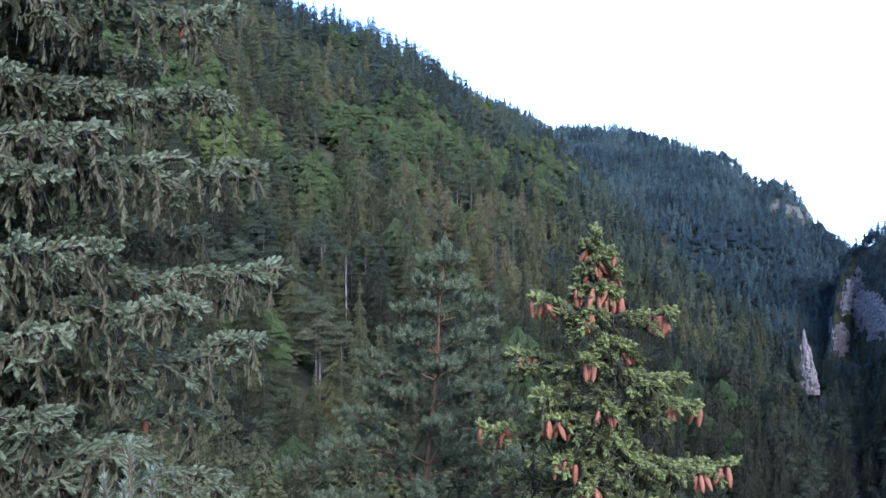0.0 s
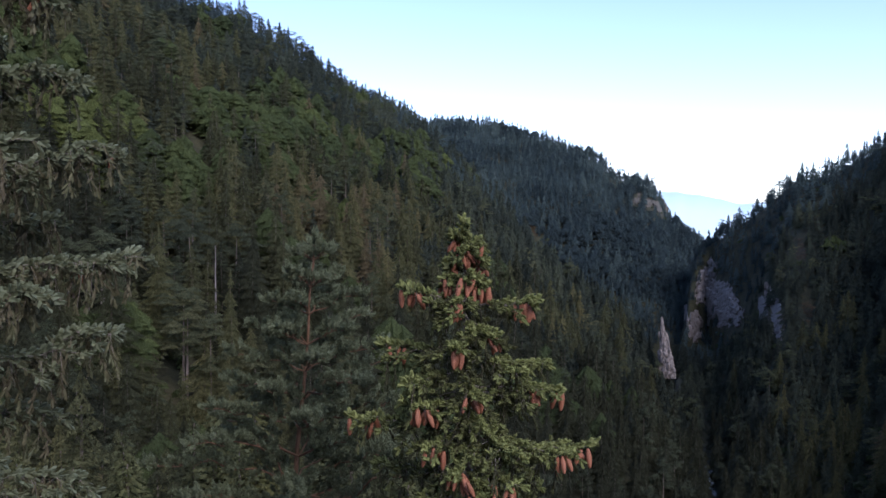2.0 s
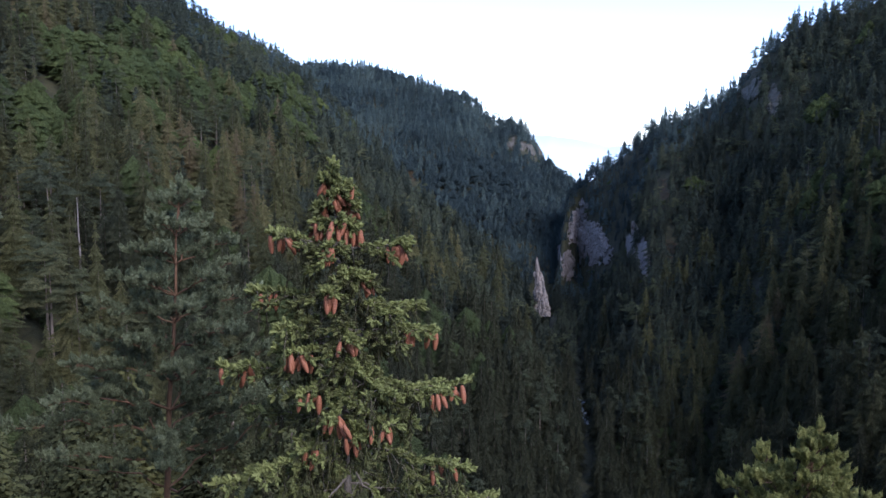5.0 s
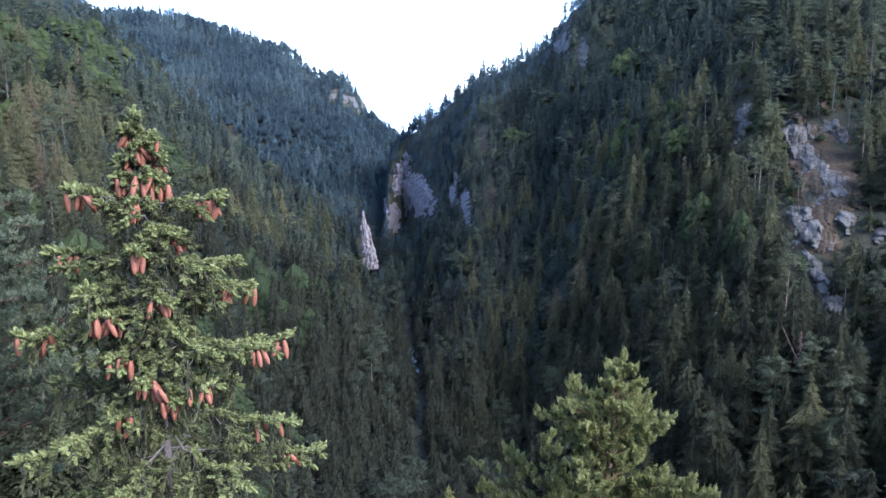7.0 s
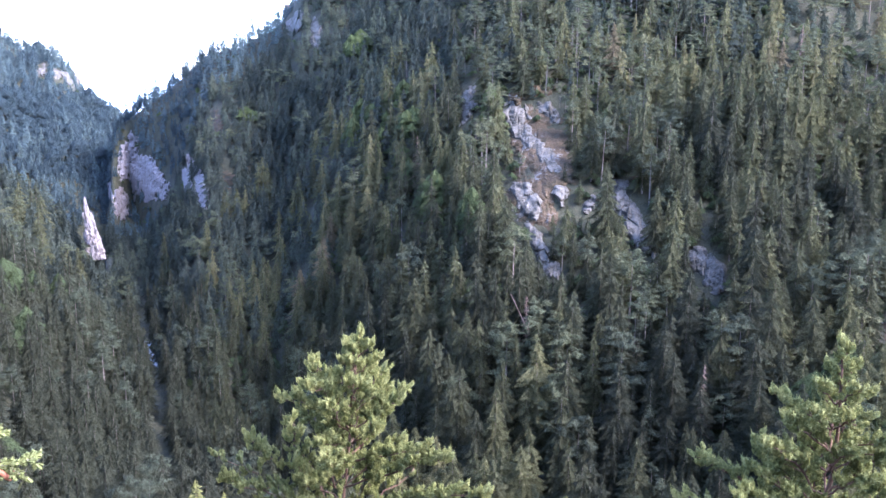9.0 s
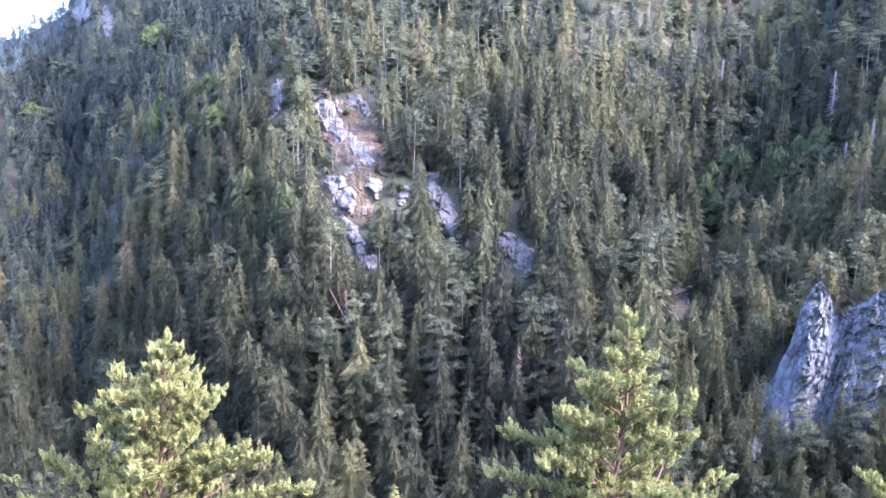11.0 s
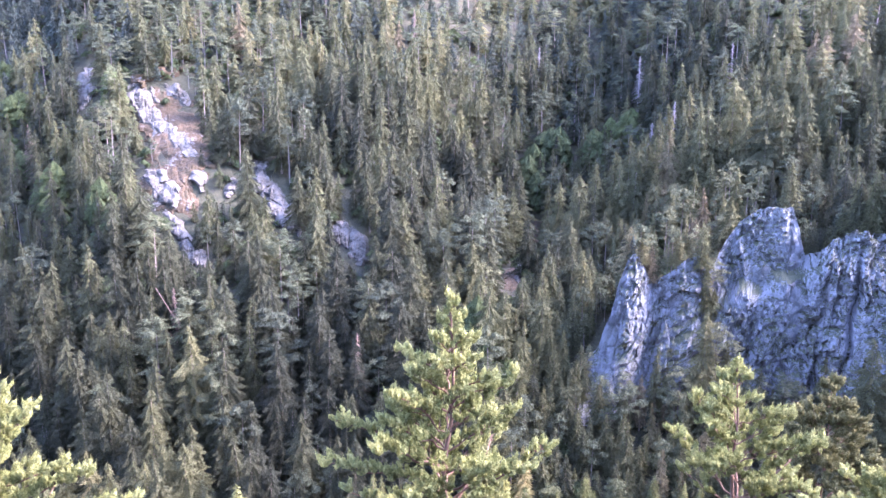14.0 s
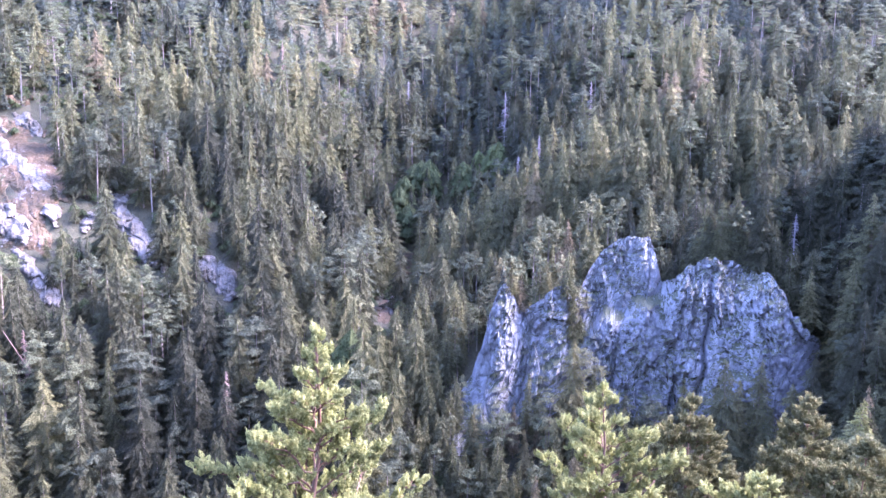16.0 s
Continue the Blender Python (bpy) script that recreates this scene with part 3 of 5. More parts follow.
        d = float(line(CLIFF_PLAN, a)) - FOREST.uniform(6, 12)
        q = radians(a)
        zz = float(ground(np.array([a]), np.array([d]))[0])
        extra.append((d * math.sin(q), d * math.cos(q), zz, max(3.0, min(tall * 1.5, EYE + d * math.tan(radians(e)) - zz)), a, d))
    # tall trees whose tops stand out: bearing and elevation of the top, height
    for a, e, tall in ((57.3, -13.9, 32), (58.8, -16.5, 26), (46.2, -3.4, 22), (42.5, -6.5, 24), (50.8, -8.3, 25), (63.5, -15.5, 27), (70.5, -13.0, 27), (53.5, -17.0, 25), (66.5, -18.5, 24), (75.0, -9.0, 28), (81.0, -6.0, 27), (106.6, 3.0, 27), (101.7, -5.8, 18), (109.0, -2.0, 24), (108.6, -12.5, 22), (109.6, -9.5, 24), (110.7, -7, 25), (109.4, -15, 22), (111.6, -10.5, 24), (107.6, -15.5, 15), (112.4, -7.5, 24), (110.4, -12, 24), (108.2, -9.5, 20), (111.2, -13.5, 22), (56.6, -2.6, 9), (57.2, -4.2, 10), (56.4, -5.0, 7), (57.5, -6.0, 9), (55.7, -8.6, 7), (56.3, -0.2, 9), (55.0, 0.6, 9), (54.0, 0.9, 10), (56.4, -8.8, 10), (57.0, -9.4, 9), (55.8, -10.2, 8), (57.6, -8.6, 8), (58.8, -7.4, 10), (59.2, -9.2, 9)):
        dd = np.linspace(118, 620, 520)
        zz = ground(np.full_like(dd, a), dd)
        i = int(np.argmin(np.abs(EYE + dd * math.tan(radians(e)) - zz - tall)))
        extra.append((dd[i] * math.sin(radians(a)), dd[i] * math.cos(radians(a)), zz[i], tall, a, dd[i]))
    # low bushes cover the ground between the trees
    low_rows = []
    for r0, r1, a0, a1, gap in ((50, 330, -36, 24, 8.0), (130, 380, 24, 113, 6.5), (380, 480, 46, 70, 6.0)):
        g = np.arange(-r1, r1, gap)
        gx, gy = [q.ravel() for q in np.meshgrid(g, g)]
        bx, by = gx + FOREST.uniform(-0.5, 0.5, len(gx)) * gap, gy + FOREST.uniform(-0.5, 0.5, len(gx)) * gap
        br, ba = np.hypot(bx, by), np.degrees(np.arctan2(bx, by))
        keep = (br > r0) & (br < r1) & (ba > a0) & (ba < a1) & ~((ba > 82) & (ba < 109) & (br > line(CLIFF_PLAN, ba) - 9) & (br < line(CLIFF_PLAN, ba) + 20)) & ~((ba > 20) & (br < 135)) & ~((np.abs(ba - 27.5) < 1.2) & (br > 190))
        bx, by, br, ba = bx[keep], by[keep], br[keep], ba[keep]
        clear = np.ones(len(bx), bool)
        rise = np.degrees(np.arctan((ground(ba, br) + 2 - EYE) / br))
        for a0, e0, length, thick, lean, _grass in OUTCROPS:
            c, d = math.cos(radians(lean)), math.sin(radians(lean))
            clear &= np.hypot(((ba - a0) * c + (rise - e0) * d) / (length + 0.3), ((rise - e0) * c - (ba - a0) * d) / (thick + 0.4)) > (0.7 if _grass else 1.0)
        bx, by, br, ba = bx[clear], by[clear], br[clear], ba[clear]
        low_rows.append(np.stack([bx, by, ground(ba, br), FOREST.uniform(3.5, 6.3, len(bx)), ba, br], 1))
    return np.concatenate([rows, np.array(extra)] + low_rows)


def sort_kinds(t):
    """0 spruce, 1 pine, 2 broad-leaved."""
    x, y, z, h, az, r = t.T
    n = fbm(np.stack([x, y, 0 * x], 1) / 45, 3, 77)
    u = FOREST.random(len(t))
    kind = np.where(u < 0.13, 1, 0)
    kind = np.where((az > 49) & (az < 64) & (z > -45) & (u < 0.45), 1, kind)
    kind = np.where((az > 66) & (r > 330) & (u < 0.34), 1, kind)
    kind = np.where((az > 84) & (az < 98) & (r > 202) & (r < 240) & (u < 0.4), 1, kind)
    leafy = (n > 0.62) & (u < 0.7) & (az < 24) | (n > 0.74) & (u < 0.25)
    rise = np.degrees(np.arctan(z / r))
    kind = np.where((az < 27) & (r > 180) & (u < np.interp(az, (6, 14), (0.30, 0.10))), 1, kind)
    for a0, e0, wide, share in ((-14.5, 4.0, 3.0, 0.9), (-9.0, 1.5, 3.0, 0.85), (-2.0, 5.2, 3.2, 0.8), (-21, 1.5, 2.5, 0.6), (6, 2.5, 3.0, 0.5), (1.5, 3.0, 2.5, 0.6), (43.5, -4, 3.0, 0.14), (42.1, 2.4, 0.7, 1.0), (50.7, -3.0, 0.8, 0.9), (47.5, -6.5, 2.0, 0.2), (48.8, -9.5, 3.0, 0.35)):
        leafy |= (np.hypot(az - a0, (rise - e0) * 1.3) < wide) & (r < 720) & (u < share)
    leafy |= (r > 780) & (z < -10) & (u < 0.55)
    by_cliff = (az > 83.5) & (az < 108.5) & (r > 172) & (r < 215)
    return np.where((h < 6.35) & ~by_cliff, 2, np.where(r < 125, 0, np.where(by_cliff & (u < 0.6) & (az < 98), 1, np.where(leafy, 2, kind))))


def forest():
    t = plant()
    kind = sort_kinds(t)
    h, az, r = t[:, 3], t[:, 4], t[:, 5]
    spin, tint = FOREST.uniform(0, 6.28, len(t)), np.clip(0.65 * FOREST.beta(1.2, 1.5, len(t)) + 1.5 * (fbm(np.stack([t[:, 0], t[:, 1], 0 * h], 1) / 38, 3, 19) - 0.40), 0, 0.97)
    fat = FOREST.uniform(0.85, 1.4, len(t)) * np.where(kind == 0, 1.0, 0.9)
    lean = FOREST.normal(0, 0.02, (len(t), 2))
    h = np.where(kind == 2, h * 0.82, np.where(kind == 1, h * 0.9, h))
    # the 300 nearest stand as trees of their own
    reach = np.where(az > 24, r, r * 2.0)
    reach = np.where((az > 113) | (t[:, 3] < 6.35), 9999, reach)
    single = np.zeros(len(t), bool)
    single[np.argsort(reach)[:300]] = True
    shapes = {
        0: ([spruce_shape(s, 16, 9, 0.180 + 0.020 * (s % 4), 0.05 + 0.03 * (s % 3)) for s in range(9)], [spruce_shape(20 + s, 12, 7, 0.185 + 0.018 * (s % 4), 0.08) for s in range(7)],
            [spruce_shape(30 + s, 8, 6, 0.19 + 0.018 * (s % 4), 0.1) for s in range(8)], [spruce_shape(35 + s, 6, 5, 0.20, 0.1) for s in range(4)]),
        1: ([pine_shape(40 + s, 12, 4) for s in range(4)], [pine_shape(50 + s, 8, 4) for s in range(4)], [pine_shape(60 + s, 5, 4, 0.35) for s in range(3)], [pine_shape(65 + s, 4, 4) for s in range(2)]),
        2: ([broadleaf_shape(70 + s, 16) for s in range(3)], [broadleaf_shape(80 + s, 12) for s in range(3)], [broadleaf_shape(90 + s, 8) for s in range(3)], [broadleaf_shape(95 + s, 3) for s in range(3)], [broadleaf_shape(98 + s, 2) for s in range(3)]),
    }
    # taller trees get the finer shapes
    near_by = np.where(r > 790, r, r / np.clip(t[:, 3] / 19.5, 0.8, 1.7))
    near_by = np.where(t[:, 3] < 6.35, np.where(r < 215, 500, 99999), near_by)
    fat = fat * np.interp(r, (180, 260, 600), (1.22, 1.08, 1.35))
    fat = np.where(t[:, 3] < 6.35, 1.5, fat)
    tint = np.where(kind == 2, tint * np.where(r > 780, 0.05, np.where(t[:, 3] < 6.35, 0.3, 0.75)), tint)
    # the gorge's shade is put into the tint: trees darkened by bearing and distance
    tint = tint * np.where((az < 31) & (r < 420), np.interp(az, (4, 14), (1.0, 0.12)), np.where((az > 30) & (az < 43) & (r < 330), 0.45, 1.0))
    # one stand of maples has turned yellow-green
    tint = np.where((kind == 2) & (np.hypot(az + 15.4, (np.degrees(np.arctan(t[:, 2] / r)) - 3.0) * 1.0) < 3.2), 0.76, tint)
    names = ("spruce_forest", "pine_forest", "broadleaf_forest")
    words = ("dense dark green spruce forest covering the steep slopes", "grey-green pines scattered among the spruces", "rounded light green broad-leaved trees in the conifer forest")
    leaf = (M_SPRUCE, M_PINE, M_LEAF)
    for k in range(3):
        vs, fs, ts, ix, n = [], [], [], [], 0
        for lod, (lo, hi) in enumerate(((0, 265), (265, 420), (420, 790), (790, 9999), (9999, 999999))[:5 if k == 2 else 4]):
            pick = np.where((kind == k) & ~single & (near_by >= lo) & (near_by < hi))[0]
            sh = shapes[k][lod]
            for q, shape in enumerate(sh):
                ids = pick[q::len(sh)]
                if not len(ids):
                    continue
                m = upright(t[ids, :3], h[ids], spin[ids], fat[ids], lean[ids])
                for piece, mat_i in ((shape, 0), (stem(0.8 if k else 0.9, 0.012, 3), 1)):
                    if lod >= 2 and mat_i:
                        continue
                    # all woods beyond 790 m, then the middle spruces, take the haze-tinted colours
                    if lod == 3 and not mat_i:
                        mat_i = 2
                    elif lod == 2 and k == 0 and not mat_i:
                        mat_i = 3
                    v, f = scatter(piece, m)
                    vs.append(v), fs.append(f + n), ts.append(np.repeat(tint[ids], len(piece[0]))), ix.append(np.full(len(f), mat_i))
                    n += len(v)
        me = mesh_from(names[k], np.concatenate(vs), np.concatenate(fs), [leaf[k], M_BARK, M_SPRUCE_HAZE, M_SPRUCE_MID_HAZE], np.concatenate(ts), np.concatenate(ix))
        tagged(new(names[k], me), words[k], "forest", kind="stuff")
    near = np.where(single)[0]
    return t, kind, h, spin, fat, near


STANDS = forest()


def single_trees():
    """The nearest trees of the opposite slope and of the slope below the lookout, each a thing of its own."""
    t, kind, h, spin, fat, near = STANDS
    near = near[np.argsort(t[near, 5])][:300]
    models = []
    for k, (name, makers, leaf, words) in enumerate((
            ("spruce", [lambda s=s: spruce_shape(100 + s, 32, 13, 0.165 + 0.018 * (s % 4), 0.04 + 0.04 * (s % 4)) for s in range(7)] + [lambda s=s: spruce_shape(110 + s, 62, 17, 0.17, 0.06) for s in range(3)], M_SPRUCE_ONE, "tall dark green spruce on the steep forest slope"),
            ("pine", [lambda s=s: pine_shape(120 + s, 26, 7) for s in range(4)], M_PINE_ONE, "slender pine with a bare stem and grey-green crown"),
            ("broadleaf_tree", [lambda s=s: broadleaf_shape(140 + s, 34) for s in range(3)], M_LEAF_ONE, "rounded bright green broad-leaved tree among spruces"))):
        row = []
        for mk in makers:
            v, f = mk()
            crown = mesh_from(name + "_crown", v, f, [M_SPRUCE_LOW if k == 0 and len(row) >= 7 else leaf])
            sv, sf = stem(0.95 if k < 2 else 0.6, 0.012, 6)
            row.append((crown, mesh_from(name + "_trunk", sv, sf, [M_BARK], flat=False)))
        models.append((name, row, words))
    for i in near:
        k = int(kind[i])
        name, row, words = models[k]
        q = int(i) % len(row) if k else (7 + int(i) % 3 if t[i, 5] < 122 else int(i) % 7)
        m = Matrix.Translation(t[i, :3]) @ Matrix.Rotation(spin[i], 4, "Z")
        scale = (h[i] * fat[i], h[i] * fat[i], h[i])
        root = new(name)
        root.empty_display_size = 0.3
        root.matrix_basis = m @ Matrix.Diagonal((*scale, 1))
        tagged(root, words, "tree", "trees of the near slopes")
        part("trunk", row[q][1], root)
        part("crown", row[q][0], root)


M_SPRUCE_LOW = foliage("spruce_needles_low", [(0.0, (0.056, 0.064, 0.034)), (0.5, (0.080, 0.088, 0.040)), (1.0, (0.112, 0.114, 0.046))], 0.18, 0.75, 0.03, 0.40, per_object=True, grain=9, ragged=80, gaps=0.53)
# warm sunlight put into the near spruces' and pines' colour, paler than the forest's
M_SPRUCE_ONE = foliage("sunlit_spruce_needles_near", [(0.0, (0.109, 0.116, 0.048)), (0.45, (0.171, 0.176, 0.062)), (0.85, (0.241, 0.239, 0.079)), (1.0, (0.253, 0.212, 0.094))], 0.18, 0.75, 0.03, 0.40, per_object=True, grain=9, ragged=92, gaps=0.49)
M_PINE_ONE = foliage("sunlit_pine_needles_near", [(0.0, (0.081, 0.093, 0.049)), (1.0, (0.162, 0.166, 0.068))], 0.18, 0.75, 0.03, 0.40, per_object=True, grain=9, ragged=92, gaps=0.49)
M_LEAF_ONE = foliage("leaves_near", [(0.0, (0.061, 0.079, 0.036)), (1.0, (0.126, 0.143, 0.048))], 0.28, 0.7, 0.03, 0.40, per_object=True, grain=9, ragged=100, gaps=0.49)
single_trees()


def dead_tree(az, el, tall, name, label, arms, mat, lean=(0.0, 0.0)):
    """A dead trunk with broken bare boughs; el is the elevation of its top."""
    dd = np.linspace(118, 620, 520)
    r = float(dd[int(np.argmin(np.abs(EYE + dd * math.tan(radians(el)) - ground(np.full_like(dd, az), dd) - tall)))])
    rng = np.random.default_rng(int(r))
    base = np.array((r * math.sin(radians(az)), r * math.cos(radians(az)), float(ground(np.array([az]), np.array([r]))[0])))
    base[2] -= 0.3
    top = base + np.array((lean[0], lean[1], 1.0)) * tall
    root = tagged(new(name), label, "tree", "dead trees of the slopes")
    pts = np.array([base + (top - base) * t for t in np.linspace(0, 1, 8)])
    pts[1:-1] += rng.normal(0, 0.05, (6, 3))
    part("trunk", mesh_from("trunk", *tube(pts, np.linspace(0.016 * tall, 0.10, 8), 6), [mat], flat=False), root)
    if arms:
        wood = []
        for _ in range(arms):
            t = rng.uniform(0.2, 0.98)
            a = rng.uniform(0, 6.28)
            ln = tall * 0.17 * (1.05 - t) * rng.uniform(0.5, 1.2) + 0.3
            p = base + (top - base) * t
            q = p + np.array((math.cos(a), math.sin(a), -0.45)) * ln
            wood.append(tube([p, (p + q) / 2 + (0, 0, 0.06 * ln), q], [0.09, 0.06, 0.02], 3))
        part("bough", mesh_from("bough", *joined(wood), [mat], flat=False), root)


M_DEAD = surface("grey_dead_wood", [(0.3, (0.096, 0.088, 0.080)), (0.7, (0.216, 0.200, 0.192))], 1.0, 6, 0.4, 0.02, stretch=(1, 1, 0.3))
M_DEAD_RED = surface("brown_dead_needles", [(0.3, (0.096, 0.068, 0.052)), (0.7, (0.192, 0.136, 0.104))], 1.0, 6, 0.4, 0.02)
dead_tree(-6.81, -2.3, 30, "dead_spruce", "pale bare dead trunk among dark spruces", 0, M_DEAD)
for az, el, tall, mat in ((88.6, -2.1, 24, M_DEAD), (88.1, -2.6, 20, M_DEAD), (87.2, -3.5, 19, M_DEAD), (86.2, 0.9, 22, M_DEAD), (105.6, -6.8, 18, M_DEAD), (46.1, -3.2, 23, M_DEAD_RED), (66.6, -18.2, 21, M_DEAD_RED), (54.0, -14.4, 16, M_DEAD_RED), (79.5, 1.5, 20, M_DEAD), (71.0, 4.0, 20, M_DEAD_RED), (92.0, 1.6, 20, M_DEAD)):
    dead_tree(az, el, tall, "dead_spruce", "grey dead spruce with bare broken boughs" if mat is M_DEAD else "dying brown spruce with thin dry boughs", 170, mat)


def leaning_trunk():
    a, b = spot(52.85, -14.23, meet(54, -17.5) - 7), spot(55.22, -18.85, meet(54, -17.5) - 6)
    root = tagged(new("fallen_tree"), "bare leaning dead trunk caught among the spruces", "tree", "dead trees of the slopes")
    pts = np.array([a + (b - a) * t for t in np.linspace(0, 1.25, 8)])
    part("trunk", mesh_from("trunk", *tube(pts, np.linspace(0.09, 0.26, 8), 6), [M_DEAD_RED], flat=False), root)


leaning_trunk()


# ---- rocks ----
def ridged(p, octaves=4, seed=0):
    return 1 - np.abs(2 * fbm(p, octaves, seed) - 1) * 2


def outcrop(az, el, length, thick, lean, seed, mat, grass):
    """A limestone crag: a broken face that stands out of the slope and sinks into it round its edge."""
    c, d = math.cos(radians(lean)), math.sin(radians(lean))
    w, h = math.hypot(length * c, thick * d) * 1.35, math.hypot(length * d, thick * c) * 1.35
    na, ne = int(np.clip(w * 2 / 0.075, 18, 64)), int(np.clip(h * 2 / 0.075, 18, 90))
    A, E = np.meshgrid(np.linspace(az - w, az + w, na), np.linspace(el - h, el + h, ne), indexing="ij")
    ga, ge = np.linspace(az - w, az + w, 9), np.linspace(el - h, el + h, 11)
    g = meet_grid(ga, ge)
    fi, fj = np.clip((A - ga[0]) / (ga[1] - ga[0]), 0, 7.999), np.clip((E - ge[0]) / (ge[1] - ge[0]), 0, 9.999)
    i, j = fi.astype(int), fj.astype(int)
    fi, fj = fi - i, fj - j
    land = ((g[i, j] * (1 - fi) + g[i + 1, j] * fi) * (1 - fj) + (g[i, j + 1] * (1 - fi) + g[i + 1, j + 1] * fi) * fj).ravel()
    r0 = float(g[4, 5])
    land = np.minimum(land, r0 * 1.12)
    metre = r0 * radians(1)
    along_, across = (A - az) * c + (E - el) * d, (E - el) * c - (A - az) * d
    q = np.stack([A.ravel() * metre, land * 0.3, E.ravel() * metre], 1) + seed * 37.7
    wide = thick * metre
    rim = np.hypot(along_ / length, across / thick).ravel()
    body = 1.0 - rim + (fbm(q / (wide * 1.3), 3, seed) - 0.5) * 1.2 + (fbm(q / 2.2, 3, seed + 5) - 0.5) * 0.8
    bold = np.clip(r0 / 350, 1, 2)
    stand = 1.3 + wide * 0.09 if grass else 2.7 + wide * 0.25
    out = np.where(body > 0, stand * (0.35 + 0.65 * np.clip(body * 2, 0, 1)), -2.5 + 0 * body) + np.clip(body, -1, 0) * 4
    big, joint = facets(q * np.array((0.22, 0.1, 0.13)), seed + 1)
    fine, _ = facets(q * np.array((0.62, 0.2, 0.40)), seed + 2)
    out += bold * (0.45 if grass else 1.0) * np.where(body > 0, big * 1.0 + fine * 0.30 - 0.35 * np.exp(-joint * 9) + (ridged(q * np.array((0.45, 0.3, 0.14)), 4, seed) - 0.4) * 0.9, 0)
    R = land - out
    a = np.radians(A.ravel())
    p = np.stack([R * np.sin(a), R * np.cos(a), EYE + R * np.tan(np.radians(E.ravel()))], 1)
    n, m = A.shape
    i, j = np.meshgrid(np.arange(n - 1), np.arange(m - 1), indexing="ij")
    f = np.stack([i * m + j, (i + 1) * m + j, (i + 1) * m + j + 1, i * m + j + 1], -1).reshape(-1, 4)
    # only the crag itself, with a skirt that runs into the soil
    shown = (body.reshape(n, m) > -0.35)
    keep = shown[:-1, :-1] | shown[1:, :-1] | shown[1:, 1:] | shown[:-1, 1:]
    f = f[keep.ravel()]
    used, f = np.unique(f, return_inverse=True)
    words = "limestone crag with tufts of dry brown grass" if grass else "weathered pale grey limestone outcrop among the spruces"
    return tagged(new("rock_outcrop", mesh_from("rock_outcrop", p[used], f.reshape(-1, 4), [mat])), words, "rock", "rock outcrops")


# paler limestone copy: sunlight that misses the gorge crags is put into it
M_ROCK_SUNLIT = surface("sunlit_limestone", [(0.38, (0.073, 0.063, 0.057)), (0.50, (0.175, 0.155, 0.142)), (0.66, (0.275, 0.247, 0.227))], 0.45, 1.6, 0.9, 0.6, stretch=(1, 1, 0.5))
M_ROCK_GRASSY = surface("limestone_with_dry_grass", [(0.36, (0.016, 0.017, 0.006)), (0.44, (0.030, 0.024, 0.008)), (0.50, (0.049, 0.032, 0.013)), (0.565, (0.061, 0.040, 0.018)), (0.585, (0.105, 0.100, 0.086)), (0.70, (0.150, 0.145, 0.128))], 0.16, 0.9, 1.0, 0.8)
for n, (az, el, length, thick, lean, grass) in enumerate(OUTCROPS):
    outcrop(az, el, length, thick, lean, n + 3, M_ROCK_GRASSY if grass else M_ROCK_SUNLIT if 24.5 < az < 34 else M_ROCK, grass)


def pinnacle():
    """The slender rock needle at the mouth of the gorge."""
    top, foot = spot(23.95, -7.0, 486), spot(24.45, -11.0, 486)
    n, m = 48, 40
    v, f = [], []
    for i in range(n + 1):
        s = i / n
        c = foot + (top - foot) * s
        rad = 5.4 * (1 - s) ** 0.75 + 0.3
        for j in range(m):
            a = 6.2832 * j / m
            v.append((c[0] + rad * math.cos(a), c[1] + rad * math.sin(a), c[2]))
    v = np.array(v)
    axis = np.repeat(np.array([foot + (top - foot) * i / n for i in range(n + 1)]), m, 0)
    face, joint = facets(v * np.array((0.45, 0.45, 0.22)), 3)
    k = 0.62 + 0.7 * fbm(v * np.array((0.25, 0.25, 0.12)), 4, 3) + 0.30 * face - 0.25 * np.exp(-joint * 10)
    v[:, 2] += face * 0.9
    v[:, :2] = axis[:, :2] + (v[:, :2] - axis[:, :2]) * k[:, None]
    i, j = np.meshgrid(np.arange(n), np.arange(m), indexing="ij")
    j2 = (j + 1) % m
    f = np.stack([i * m + j, i * m + j2, (i + 1) * m + j2, (i + 1) * m + j], -1).reshape(-1, 4)
    tagged(new("rock_pinnacle", mesh_from("rock_pinnacle", v, f, [M_ROCK_SUNLIT])), "slender pale limestone needle rising from the spruce slope", "rock")


pinnacle()


